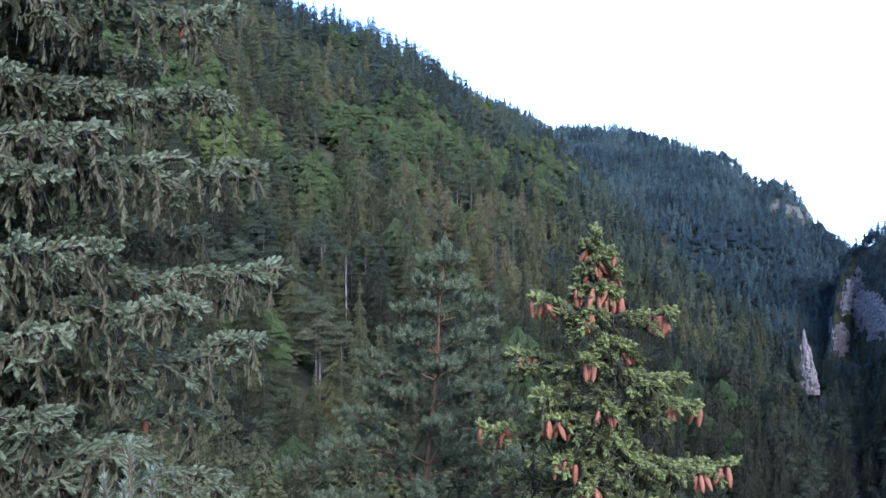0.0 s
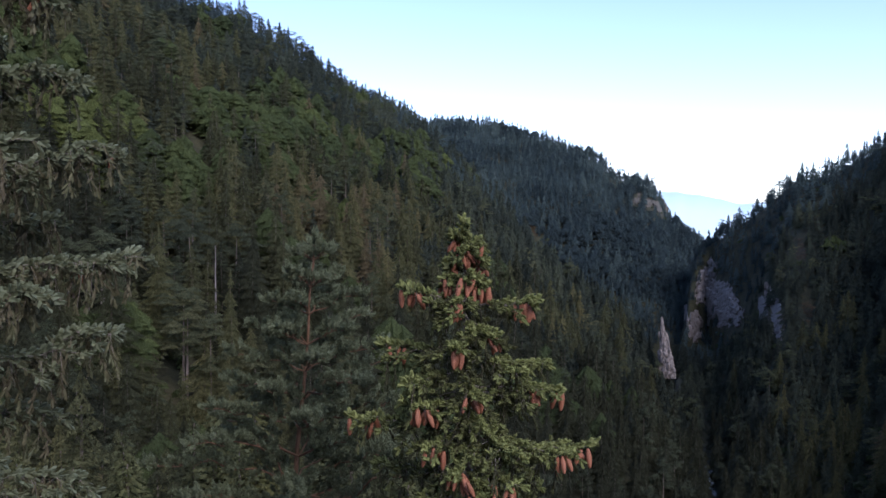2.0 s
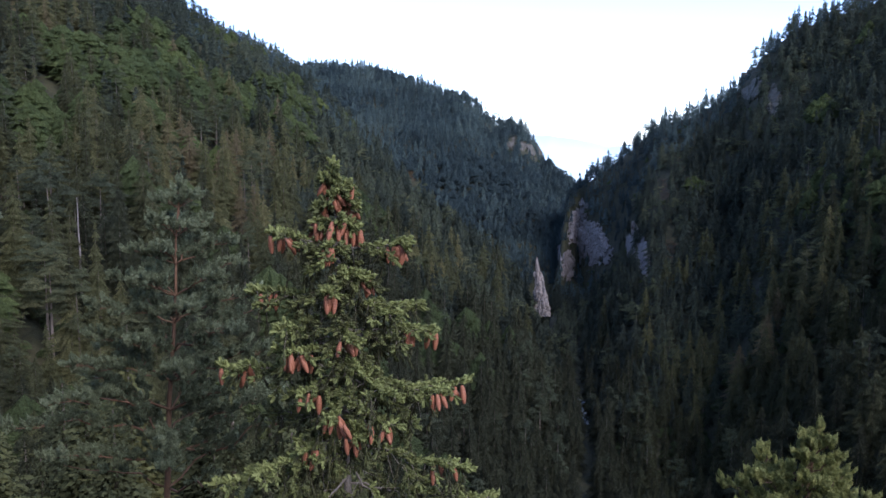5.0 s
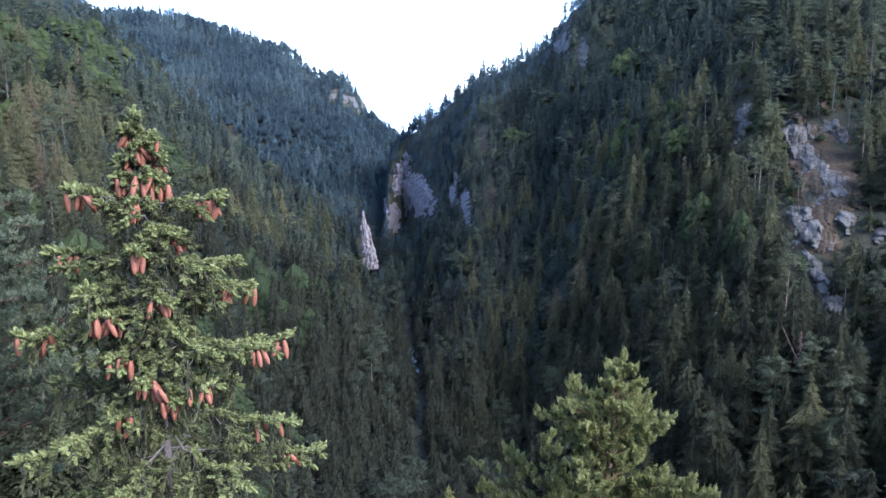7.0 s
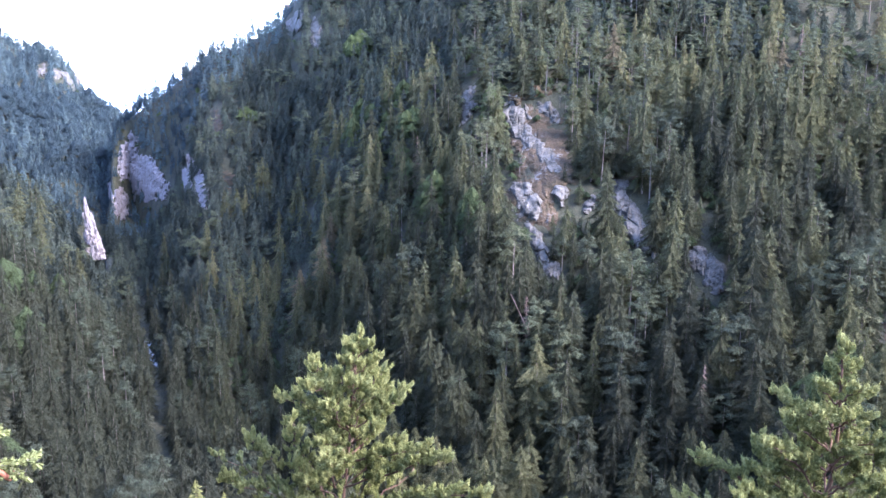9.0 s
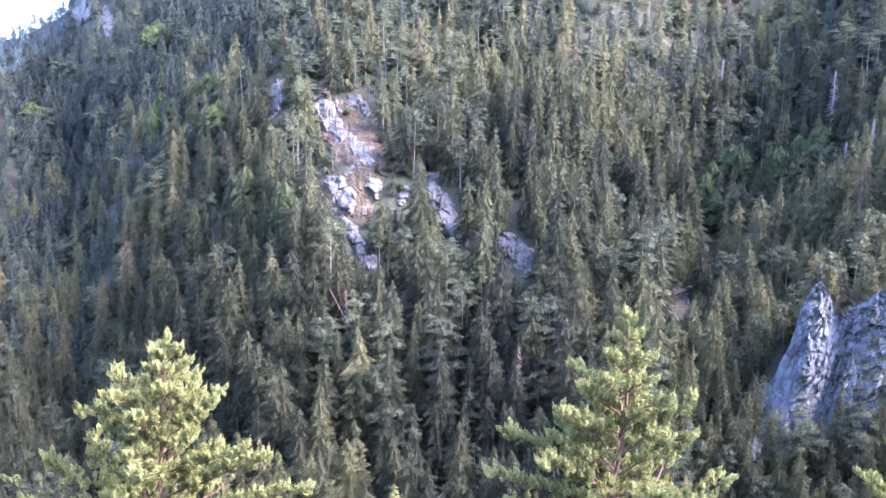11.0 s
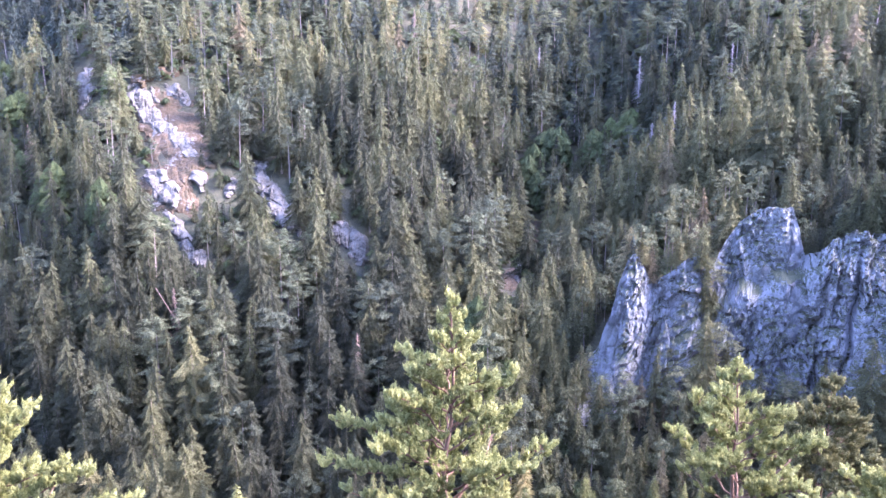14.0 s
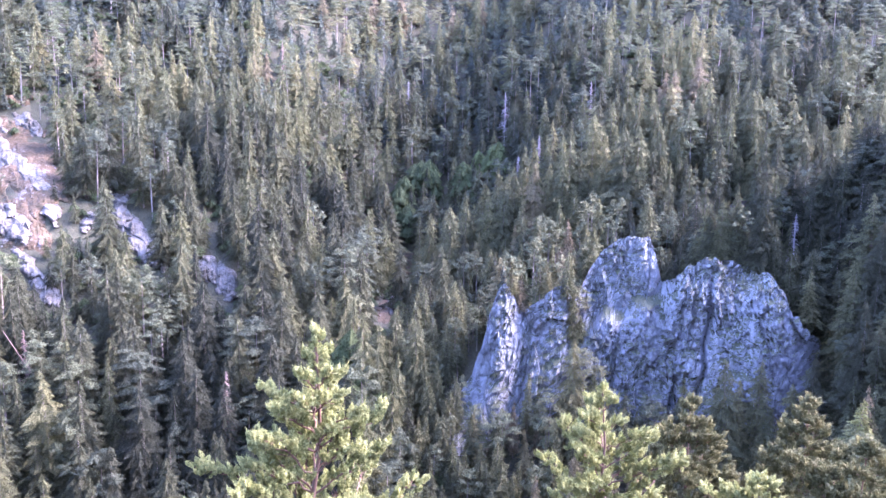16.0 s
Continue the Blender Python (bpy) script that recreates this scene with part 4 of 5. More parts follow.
def cliff():
    """The limestone wall on the spur: leaning ribs, gullies, a grassy ledge under the upper dome."""
    az = np.linspace(82.3, 108.6, 420)
    vv = np.concatenate([np.linspace(0, 1, 210), 1 + np.linspace(0.02, 0.3, 10)])
    A, V = np.meshgrid(az, vv, indexing="ij")
    S = np.minimum(V, 1.0)
    wall = A * 3.25
    top, foot = line(CLIFF_TOP, A), line(CLIFF_FOOT, A)
    top = top + ((fbm(np.stack([wall.ravel() * 0.35, 0 * wall.ravel(), 0 * wall.ravel()], 1), 3, 61) - 0.5) * 0.5).reshape(A.shape)
    top = top + ((fbm(np.stack([wall.ravel() * 0.9, 0 * wall.ravel(), 0 * wall.ravel() + 3], 1), 3, 62) - 0.5) * 0.7).reshape(A.shape) * smooth(96.5, 99, A)
    el = foot + (top - foot) * S
    R = cliff_depth(A, el) + (V - S) * 55
    Z = EYE + R * np.tan(np.radians(el)) - (V - S) * 26
    x, y = R * np.sin(np.radians(A)), R * np.cos(np.radians(A))
    p = np.stack([x, y, Z], -1).reshape(-1, 3)
    w, zz = wall.ravel(), Z.ravel()
    lean = radians(78)
    up, across = w * math.cos(lean) + zz * math.sin(lean), -w * math.sin(lean) + zz * math.cos(lean)
    flat = np.zeros_like(w)
    q = np.stack([across, R.ravel() * 0.1, up], 1)
    warp = (fbm(np.stack([w, flat, zz], 1) * 0.10, 3, 77) - 0.5) * 6
    q[:, 0] += warp
    disp = (fbm(q * np.array((0.09, 0.1, 0.035)), 3, 4) - 0.5) * (4 + 6 * smooth(89, 93, A.ravel()))
    big, joint = facets(q * np.array((0.15, 0.02, 0.075)), 4)
    mid, crack = facets(q * np.array((0.42, 0.05, 0.28)), 14)
    chip, _edge = facets(q * np.array((1.25, 0.1, 0.85)), 34)
    disp += 3.0 + big * (1.0 + 0.9 * smooth(89, 93, A.ravel())) - 0.35 * np.exp(-joint * 10) + mid * 0.7 - 0.15 * np.exp(-crack * 14)
    disp += (ridged(q * np.array((0.30, 0.1, 0.12)), 5, 24) - 0.4) * 0.9
    disp += chip * (0.5 + 0.35 * smooth(89, 92.5, A.ravel())) * (0.25 + 0.8 * smooth(0.42, 0.62, fbm(np.stack([w, flat, zz], 1) * 0.13, 2, 95)))
    # thin beds that dip towards the gorge
    bed = w * 0.45 - zz + (fbm(np.stack([w, flat, zz], 1) * 0.2, 3, 88) - 0.5) * 5
    disp += (np.abs((bed * 0.42) % 1 - 0.5) - 0.25) * 0.9 * smooth(0.40, 0.62, fbm(np.stack([w, flat, zz], 1) * 0.09, 2, 91))
    disp += (fbm(np.stack([w * 1.2, R.ravel(), zz * 1.2], 1), 4, 54) - 0.5) * 1.3
    # the open cleft in the main wall
    cleft = np.abs(A.ravel() - 100.55 - (el.ravel() + 16) * 0.05 - 0.12 * np.sin(el.ravel() * 1.7))
    disp -= 3.2 * np.exp(-(cleft / 0.20) ** 2) * smooth(-20.5, -18.5, el.ravel()) * smooth(-10.2, -12.0, el.ravel())
    fade = np.clip((1.3 - V).ravel() * 5, 0, 1)
    a = np.radians(A.ravel())
    p[:, 0] -= np.sin(a) * disp * fade
    p[:, 1] -= np.cos(a) * disp * fade
    p[:, 2] += (fbm(np.stack([w, flat, zz], 1) * 0.35, 3, 41) - 0.5) * 1.6 * S.ravel() * (1 - 0.5 * smooth(0.8, 1.0, S.ravel()))
    n, m = len(az), len(vv)
    i, j = np.meshgrid(np.arange(n - 1), np.arange(m - 1), indexing="ij")
    f = np.stack([i * m + j, (i + 1) * m + j, (i + 1) * m + j + 1, i * m + j + 1], -1).reshape(-1, 4)
    tagged(new("limestone_cliff", mesh_from("limestone_cliff", p, f, [M_CLIFF])), "craggy blue-grey limestone cliff with gullies and grassy ledges", "cliff")


def cliff_material():
    m, ns, ls = nodes_of("blue_grey_limestone")
    b = ns["Principled BSDF"]
    tc = ns.new("ShaderNodeTexCoord")
    mp = ns.new("ShaderNodeMapping")
    mp.inputs["Rotation"].default_value = (radians(20), 0, 0)
    mp.inputs["Scale"].default_value = (1, 1, 0.30)
    ls.new(tc.outputs["Object"], mp.inputs[0])
    big = noise_node(ns, ls, 0.13, 5, 0.65, mp.outputs[0])
    small = noise_node(ns, ls, 0.85, 8, 0.72, mp.outputs[0])
    grit = noise_node(ns, ls, 2.6, 5, 0.7, tc.outputs["Object"])
    both = math_node(ns, ls, "MULTIPLY_ADD", small.outputs[0], 0.45)
    ls.new(math_node(ns, ls, "MULTIPLY", big.outputs[0], 0.30), both.node.inputs[2])
    tone = math_node(ns, ls, "MULTIPLY_ADD", grit.outputs[0], 0.25)
    ls.new(both, tone.node.inputs[2])
    ramp = ramp_node(ns, [(0.36, (0.052, 0.058, 0.058)), (0.43, (0.094, 0.103, 0.104)), (0.50, (0.128, 0.140, 0.142)), (0.60, (0.170, 0.184, 0.186))])
    ls.new(tone, ramp.inputs[0])
    # moss and grass where the rock lies flat enough
    geo = ns.new("ShaderNodeNewGeometry")
    sep = ns.new("ShaderNodeSeparateXYZ")
    ls.new(geo.outputs["Normal"], sep.inputs[0])
    patch = noise_node(ns, ls, 0.11, 4, 0.6, tc.outputs["Object"])
    flatness = math_node(ns, ls, "ADD", sep.outputs[2], math_node(ns, ls, "MULTIPLY", patch.outputs[0], 1.1))
    mask = ramp_node(ns, [(0.0, (0, 0, 0)), (1.0, (1, 1, 1))])
    mask.color_ramp.elements[0].position, mask.color_ramp.elements[1].position = 0.64, 0.74
    half = math_node(ns, ls, "MULTIPLY", flatness, 0.6)
    ls.new(half, mask.inputs[0])
    grass = ramp_node(ns, [(0.35, (0.012, 0.018, 0.006)), (0.65, (0.038, 0.046, 0.015))])
    ls.new(grit.outputs[0], grass.inputs[0])
    # dark lichen and moss run down the face in ragged streaks
    streak = noise_node(ns, ls, 0.42, 6, 0.72, mp.outputs[0])
    stain = ramp_node(ns, [(0.50, (0, 0, 0)), (0.62, (0.6, 0.6, 0.6))])
    ls.new(streak.outputs[0], stain.inputs[0])
    rock = mix_colour(ns, ls, stain.outputs[0], ramp.outputs[0], (0.062, 0.070, 0.056))
    ls.new(mix_colour(ns, ls, mask.outputs[0], rock, grass.outputs[0]), b.inputs["Base Color"])
    bn = ns.new("ShaderNodeBump")
    bn.inputs["Strength"].default_value, bn.inputs["Distance"].default_value = 0.8, 0.6
    ls.new(tone, bn.inputs["Height"])
    ls.new(bn.outputs[0], b.inputs["Normal"])
    b.inputs["Roughness"].default_value = 0.9
    return m


M_CLIFF = cliff_material()
cliff()


# ---- stream and distance ----
def stream():
    r = np.linspace(150, 420, 60)
    a = np.radians(27.95 - (r - 250) * 0.0040 + 0.25 * np.sin(r * 0.09))
    w = 2.6 + 0.9 * np.sin(r * 0.23)
    c = np.stack([r * np.sin(a), r * np.cos(a)], 1)
    side = np.stack([np.cos(a), -np.sin(a)], 1)
    z = np.minimum.accumulate(ground_at(c[:, 0], c[:, 1])[::-1])[::-1] + 0.9
    v = np.concatenate([np.column_stack([c - side * w[:, None], z]), np.column_stack([c + side * w[:, None], z])])
    i = np.arange(59)
    f = np.stack([i, i + 60, i + 61, i + 1], 1)
    tagged(new("water", mesh_from("water", v, f, [M_WATER], flat=False)), "pale rushing mountain stream in the gorge bed", "stream", kind="structure")


stream()


def distant_mountains():
    # distance haze put into the mountains as pale blue colour and a faint glow
    m, ns, ls = nodes_of("distant_haze_glow")
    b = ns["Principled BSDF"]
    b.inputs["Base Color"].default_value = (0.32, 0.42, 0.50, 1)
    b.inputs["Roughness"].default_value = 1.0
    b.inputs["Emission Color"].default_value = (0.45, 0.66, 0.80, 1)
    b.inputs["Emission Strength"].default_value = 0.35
    az = np.linspace(8, 46, 160)
    top = np.interp(az, (8, 20, 23.7, 26.8, 29, 34, 46), (1.2, 1.9, 1.6, 1.1, 0.8, 1.0, 1.2)) + (fbm(np.stack([az * 0.8, 0 * az, 0 * az], 1), 4, 2) - 0.5) * 0.35
    rows = []
    for k, (r, lift) in enumerate(((4000, 0.0), (4250, 0.55), (4500, 1.0), (4650, 0.2))):
        z = -170 + (EYE + 4500 * np.tan(np.radians(top)) + 170) * lift
        rows.append(np.stack([r * np.sin(np.radians(az)), r * np.cos(np.radians(az)), z], 1))
    v = np.concatenate(rows)
    n = len(az)
    f = [(k * n + i, k * n + i + 1, (k + 1) * n + i + 1, (k + 1) * n + i) for k in range(3) for i in range(n - 1)]
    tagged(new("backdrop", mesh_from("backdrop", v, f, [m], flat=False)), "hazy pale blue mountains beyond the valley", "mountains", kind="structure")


distant_mountains()


# ---- trees beside the lookout ----
def shoot_shape(rng, needles=9):
    """A spruce shoot along +x: plump, set with needles. Unit length and radius."""
    xs, rs, k = ((0, 0.15, 0.80), (0.6, 0.95, 0.80), 4) if needles > 7 else ((0, 0.78), (0.8, 0.8), 3)
    ang = np.arange(k) * 2 * np.pi / k
    v = [(x, r * rng.uniform(0.8, 1.2) * math.cos(a + i * 0.8), r * rng.uniform(0.8, 1.2) * math.sin(a + i * 0.8)) for i, (x, r) in enumerate(zip(xs, rs)) for a in ang] + [(1.0, 0, 0)]
    f = []
    for i in range(len(xs) - 1):
        for j in range(k):
            p, q = i * k + j, i * k + (j + 1) % k
            f += [(p, q, q + k), (p, q + k, p + k)]
    m = (len(xs) - 1) * k
    f += [(m + j, m + (j + 1) % k, m + k) for j in range(k)]
    for i in range(needles):
        x, a = 0.04 + 0.86 * i / needles, 2.4 * i + rng.uniform(-0.4, 0.4)
        n = len(v)
        v += [(x, 0.6 * math.cos(a - 0.4), 0.6 * math.sin(a - 0.4)), (x, 0.6 * math.cos(a + 0.4), 0.6 * math.sin(a + 0.4)), (x + 0.20, 1.55 * math.cos(a), 1.55 * math.sin(a))]
        f.append((n, n + 1, n + 2))
    return np.array(v, float), np.array(f)


def tuft_shape(rng, needles=24, lo=0.45, hi=0.70, wide=0.055):
    """A pine shoot along +x, one unit long: long needles that point forwards."""
    v, f = [(0, 0.02, 0), (0, -0.01, 0.017), (0, -0.01, -0.017), (0.95, 0, 0)], [(0, 1, 3), (1, 2, 3), (2, 0, 3)]
    for i in range(needles):
        x, a = 0.12 + 0.86 * (i + rng.uniform()) / needles, i * 2.4 + rng.uniform(-0.4, 0.4)
        spread = radians(rng.uniform(30, 66)) * (1.0 if x < 0.8 else 0.55)
        ln = rng.uniform(lo, hi)
        d = np.array((math.cos(spread), math.sin(spread) * math.cos(a), math.sin(spread) * math.sin(a)))
        s = np.cross(d, (1, 0, 0))
        s = s / (np.linalg.norm(s) + 1e-6) * wide
        p = np.array((x, 0, 0))
        n = len(v)
        v += [tuple(p - s), tuple(p + s), tuple(p + d * ln)]
        f.append((n, n + 1, n + 2))
    return np.array(v, float), np.array(f)


def brush_shape(rng, needles=26, fat=0.20):
    """A plump pine shoot along +x, one unit long: a core thick with needles, more of them standing off it."""
    k, v, f = 3, [], []
    for x, r in ((0.0, 0.35), (0.35, 1.0), (0.75, 0.85)):
        v += [(x, fat * r * rng.uniform(0.7, 1.2) * math.cos(6.283 * j / k + x), fat * r * rng.uniform(0.7, 1.2) * math.sin(6.283 * j / k + x)) for j in range(k)]
    v.append((1.0, 0, 0))
    for i in range(2):
        for j in range(k):
            p, q = i * k + j, i * k + (j + 1) % k
            f += [(p, q, q + k), (p, q + k, p + k)]
    f += [(2 * k + j, 2 * k + (j + 1) % k, 3 * k) for j in range(k)]
    for i in range(needles):
        x, a = 0.05 + 0.85 * (i + rng.uniform()) / needles, i * 2.4 + rng.uniform(-0.4, 0.4)
        spread = radians(rng.uniform(32, 62)) * (1.0 if x < 0.7 else 0.6)
        d = np.array((math.cos(spread), math.sin(spread) * math.cos(a), math.sin(spread) * math.sin(a)))
        side = np.cross(d, (1, 0, 0))
        side = side / (np.linalg.norm(side) + 1e-6) * 0.060
        p, n = np.array((x, 0, 0)), len(v)
        v += [tuple(p - side), tuple(p + side), tuple(p + d * rng.uniform(0.36, 0.54))]
        f.append((n, n + 1, n + 2))
    return np.array(v, float), np.array(f)


def cone_shape():
    """A ripe spruce cone hanging along -z, one unit long."""
    k, n = 9, 15
    v, f = [], []
    for i in range(n + 1):
        t = i / n
        r = 0.175 * math.sin(math.pi * min(1, 0.12 + 0.80 * t)) ** 0.7 * (1.0 if i % 2 else 0.84)
        for j in range(k):
            a = 6.2832 * (j + 0.5 * (i % 2)) / k
            v.append((r * math.cos(a), r * math.sin(a), -t))
    for i in range(n):
        for j in range(k):
            p, q = i * k + j, i * k + (j + 1) % k
            f += [(p, q, q + k), (p, q + k, p + k)]
    v.append((0, 0, -1.02))
    f += [(n * k + j, n * k + (j + 1) % k, len(v) - 1) for j in range(k)]
    return np.array(v), np.array(f)


NEAR = np.random.default_rng(5)
SHOOTS = [shoot_shape(NEAR) for _ in range(3)]
PLAIN_SHOOTS = [shoot_shape(NEAR, 3) for _ in range(3)]
TUFTS = [brush_shape(NEAR, 12, 0.33) for _ in range(4)]
ROUGH_TUFTS = [brush_shape(NEAR, 6, 0.32) for _ in range(3)]
CANDLES = [tuft_shape(NEAR, 130, 0.13, 0.20, 0.011)]
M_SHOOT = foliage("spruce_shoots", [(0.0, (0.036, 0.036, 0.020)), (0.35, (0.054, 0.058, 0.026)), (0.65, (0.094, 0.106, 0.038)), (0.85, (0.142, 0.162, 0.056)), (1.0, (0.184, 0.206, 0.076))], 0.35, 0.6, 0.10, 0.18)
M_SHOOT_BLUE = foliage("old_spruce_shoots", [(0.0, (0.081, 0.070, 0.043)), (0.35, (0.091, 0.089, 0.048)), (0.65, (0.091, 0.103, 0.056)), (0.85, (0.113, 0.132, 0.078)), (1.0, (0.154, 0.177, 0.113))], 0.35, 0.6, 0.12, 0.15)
M_TUFT = foliage("pine_tufts", [(0.0, (0.135, 0.150, 0.049)), (0.5, (0.185, 0.199, 0.067)), (1.0, (0.241, 0.253, 0.094))], 0.14, 0.75, 0.03, 0.40, ragged=95, gaps=0.46)
M_TUFT_BLUE = foliage("blue_pine_tufts", [(0.0, (0.080, 0.096, 0.056)), (0.5, (0.116, 0.138, 0.080)), (1.0, (0.160, 0.186, 0.112))], 0.16, 0.65, 0.03, 0.25, ragged=75, gaps=0.47)
M_TUFT_OLIVE = foliage("olive_pine_tufts", [(0.0, (0.074, 0.076, 0.030)), (0.5, (0.098, 0.100, 0.040)), (1.0, (0.130, 0.126, 0.054))], 0.16, 0.7, 0.03, 0.3, ragged=36, gaps=0.47)
M_CANDLE = foliage("young_pine_needles", [(0.0, (0.101, 0.125, 0.078)), (1.0, (0.187, 0.226, 0.148))], 0.4, 0.6, 0.18, 0.12)
M_TWIG = surface("spruce_twigs", [(0.3, (0.09, 0.075, 0.06)), (0.7, (0.24, 0.21, 0.18))], 12, 60, 0.5, 0.004)
M_PINE_BARK = surface("orange_pine_bark", [(0.3, (0.060, 0.036, 0.022)), (0.55, (0.115, 0.064, 0.036)), (0.75, (0.16, 0.098, 0.062))], 9, 40, 0.7, 0.008, stretch=(1, 1, 0.4))
M_CONE = surface("spruce_cone", [(0.3, (0.15, 0.056, 0.032)), (0.6, (0.27, 0.108, 0.058)), (0.75, (0.34, 0.17, 0.10))], 30, 120, 0.6, 0.003, 0.6)
CONE = mesh_from("cone", *cone_shape(), [M_CONE], flat=False)


def bend(a, b, sag, n=8, rng=NEAR, wobble=0.012):
    """A line from a to b that hangs by sag in the middle and wanders a little."""
    t = np.linspace(0, 1, n)[:, None]
    p = a + (b - a) * t
    p[:, 2] -= sag * np.sin(np.pi * t[:, 0])
    size = np.linalg.norm(b - a)
    p[1:-1] += rng.normal(0, wobble * size, (n - 2, 3))
    return p


def along(p, t):
    k = t * (len(p) - 1)
    i = np.minimum(k.astype(int), len(p) - 2)
    f = (k - i)[:, None]
    return p[i] * (1 - f) + p[i + 1] * f, p[i + 1] - p[i]


def leaf_mesh(name, shapes, dirs, ups, scales, places, tint, mat):
    vs, ts = [], []
    dirs, ups, scales, places, tint = [np.array(q, float) for q in (dirs, ups, scales, places, tint)]
    m = frames_along(dirs, ups, scales, places)
    for k, sh in enumerate(shapes):
        if len(m[k::len(shapes)]):
            vs.append(scatter(sh, m[k::len(shapes)]))
            ts.append(np.repeat(tint[k::len(shapes)], len(sh[0])))
    v, f = joined(vs)
    return mesh_from(name, v, f, [mat], np.concatenate(ts))


def spruce_bough(root, a, b, rng, mat, twig=0.30, drape=0.0, sag=0.04, thick=0.011, dense=1.0, near=True, lift=0.03, shoot=0.062, inner=0.12):
    """A bough: a flat plate of forked side twigs with plump shoots, old twigs hanging under it as a curtain."""
    size = float(np.linalg.norm(b - a))
    axis = bend(a, b, sag * size, 10, rng, 0.02)
    axis[:, 2] += lift * size * np.linspace(0, 1, 10) ** 3
    wood = [tube(axis, np.linspace(thick, 0.003, 10), 5)]
    dirs, scales, places, tint = [], [], [], []

    def put(c, d, ln, fat, paleness):
        dirs.append(d), scales.append((ln, fat, fat)), places.append(c), tint.append(np.clip(paleness, 0, 1))

    def shoots(p, gap, ln, paleness, spread=0.8, top=0.6, from_=0.0, gain=0.3, plump=1.0):
        total = float(np.linalg.norm(np.diff(p, axis=0), axis=1).sum()) * (1 - from_)
        n = max(1, int(total / gap))
        t = from_ + (1 - from_) * (np.arange(n) + rng.uniform(0.1, 0.9, n)) / n
        q, d = along(p, t)
        for c, e, s in zip(q, d, t):
            e = e / (np.linalg.norm(e) + 1e-9)
            side = rng.normal(size=3)
            side -= e * (side @ e)
            side /= np.linalg.norm(side) + 1e-9
            if side[2] < 0 and rng.random() < top:
                side = -side
            # tint rises along the twig and for shoots on its upper side
            put(c, e * 0.75 + side * spread * rng.uniform(0.6, 1.2), rng.uniform(0.7, 1.15) * ln, rng.uniform(0.0120, 0.0165) * ln / 0.062 * plump, paleness + rng.normal(0, 0.10) + 0.12 * side[2] + gain * (s - 0.5))
        e = p[-1] - p[-2]
        put(p[-1] - e * 0.2, e, ln * 1.1, 0.0165 * ln / 0.062 * plump, paleness + gain * 0.5 + 0.12)

    n = max(5, int(size * (1 - inner) / 0.062 * dense))
    for i in range(n):
        t = np.array([inner + (1 - inner) * (i + rng.uniform(-0.3, 0.3)) / n]).clip(0.08, 0.98)
        c, e = along(axis, t)
        c, e = c[0], e[0] / np.linalg.norm(e[0])
        out = np.cross(e, (0, 0, 1.0)) * (1 if i % 2 else -1)
        ln = twig * (1.05 - 0.72 * t[0]) * rng.uniform(0.55, 1.25)
        aim = e * 0.6 + out * rng.uniform(0.4, 1.0) + np.array((0, 0, rng.uniform(-0.35, 0.10)))
        aim /= np.linalg.norm(aim)
        p = bend(c, c + aim * ln, -0.03 * ln, 4, rng, 0.03)
        p[:, 2] -= 0.22 * ln * np.linspace(0, 1, 4) ** 2
        wood.append(tube(p, np.linspace(0.0036, 0.0016, 4), 3))
        paleness = 0.22 + 0.42 * t[0]
        shoots(p, 0.020 / dense, shoot, paleness, from_=0.42 * (1 - t[0]) + 0.1)
        # forks
        for k in (1, 2, 2):
            if rng.random() < 0.75:
                fork = aim * 0.6 + np.cross(aim, (0, 0, 1.0)) * rng.choice((-1, 1)) * rng.uniform(0.5, 0.9) + np.array((0, 0, rng.uniform(-0.55, 0.1)))
                q = bend(p[k], p[k] + fork * ln * rng.uniform(0.25, 0.5), 0.02, 3, rng, 0.02)
                wood.append(tube(q, np.linspace(0.0024, 0.0012, 3), 3))
                shoots(q, 0.024 / dense, shoot * 0.95, paleness, from_=0.15)
    # the curtain of hanging twigs
    for _ in range(int(size * drape * (1.12 - inner))):
        t = np.array([rng.uniform(inner, 0.97)])
        c, e = along(axis, t)
        out = np.cross(e[0] / np.linalg.norm(e[0]), (0, 0, 1.0))
        q0 = c[0] + out * rng.normal(0, 0.35) * twig * (1.1 - 0.7 * t[0])
        drop = rng.uniform(0.10, 0.50) * (1.1 - 0.5 * t[0])
        q = bend(q0, q0 + np.array((rng.normal(0, 0.05), rng.normal(0, 0.05), -drop)), 0.0, 4, rng, 0.05)
        wood.append(tube(q, np.linspace(0.0026, 0.001, 4), 3))
        if rng.random() < 0.82:
            shoots(q, 0.026, shoot, rng.uniform(0.02, 0.42), 0.34, 0.3, 0.05, 0.1, 0.62)
    shoots(axis, 0.014 / dense, shoot * 1.15, 0.64, 0.95, 0.9, 0.30, 0.3, 1.15)
    ob = part("branch", mesh_from("branch", *joined(wood), [M_TWIG], flat=False), root)
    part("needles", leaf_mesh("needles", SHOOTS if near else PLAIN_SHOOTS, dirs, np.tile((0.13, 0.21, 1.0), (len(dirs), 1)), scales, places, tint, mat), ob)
    return axis


def hang_cones(root, line_pts, n, rng, size=0.138):
    for _ in range(n):
        c, _d = along(line_pts, np.array([rng.uniform(0.72, 0.99)]))
        cone = part("cone", CONE, root)
        s = size * rng.uniform(0.8, 1.1)
        cone.matrix_basis = Matrix.Translation(Vector(c[0]) + Vector((rng.normal(0, 0.03), rng.normal(0, 0.03), -0.02))) @ Euler((rng.normal(0, 0.25), rng.normal(0, 0.25), rng.uniform(0, 6))).to_matrix().to_4x4() @ Matrix.Diagonal((s, s, s, 1))


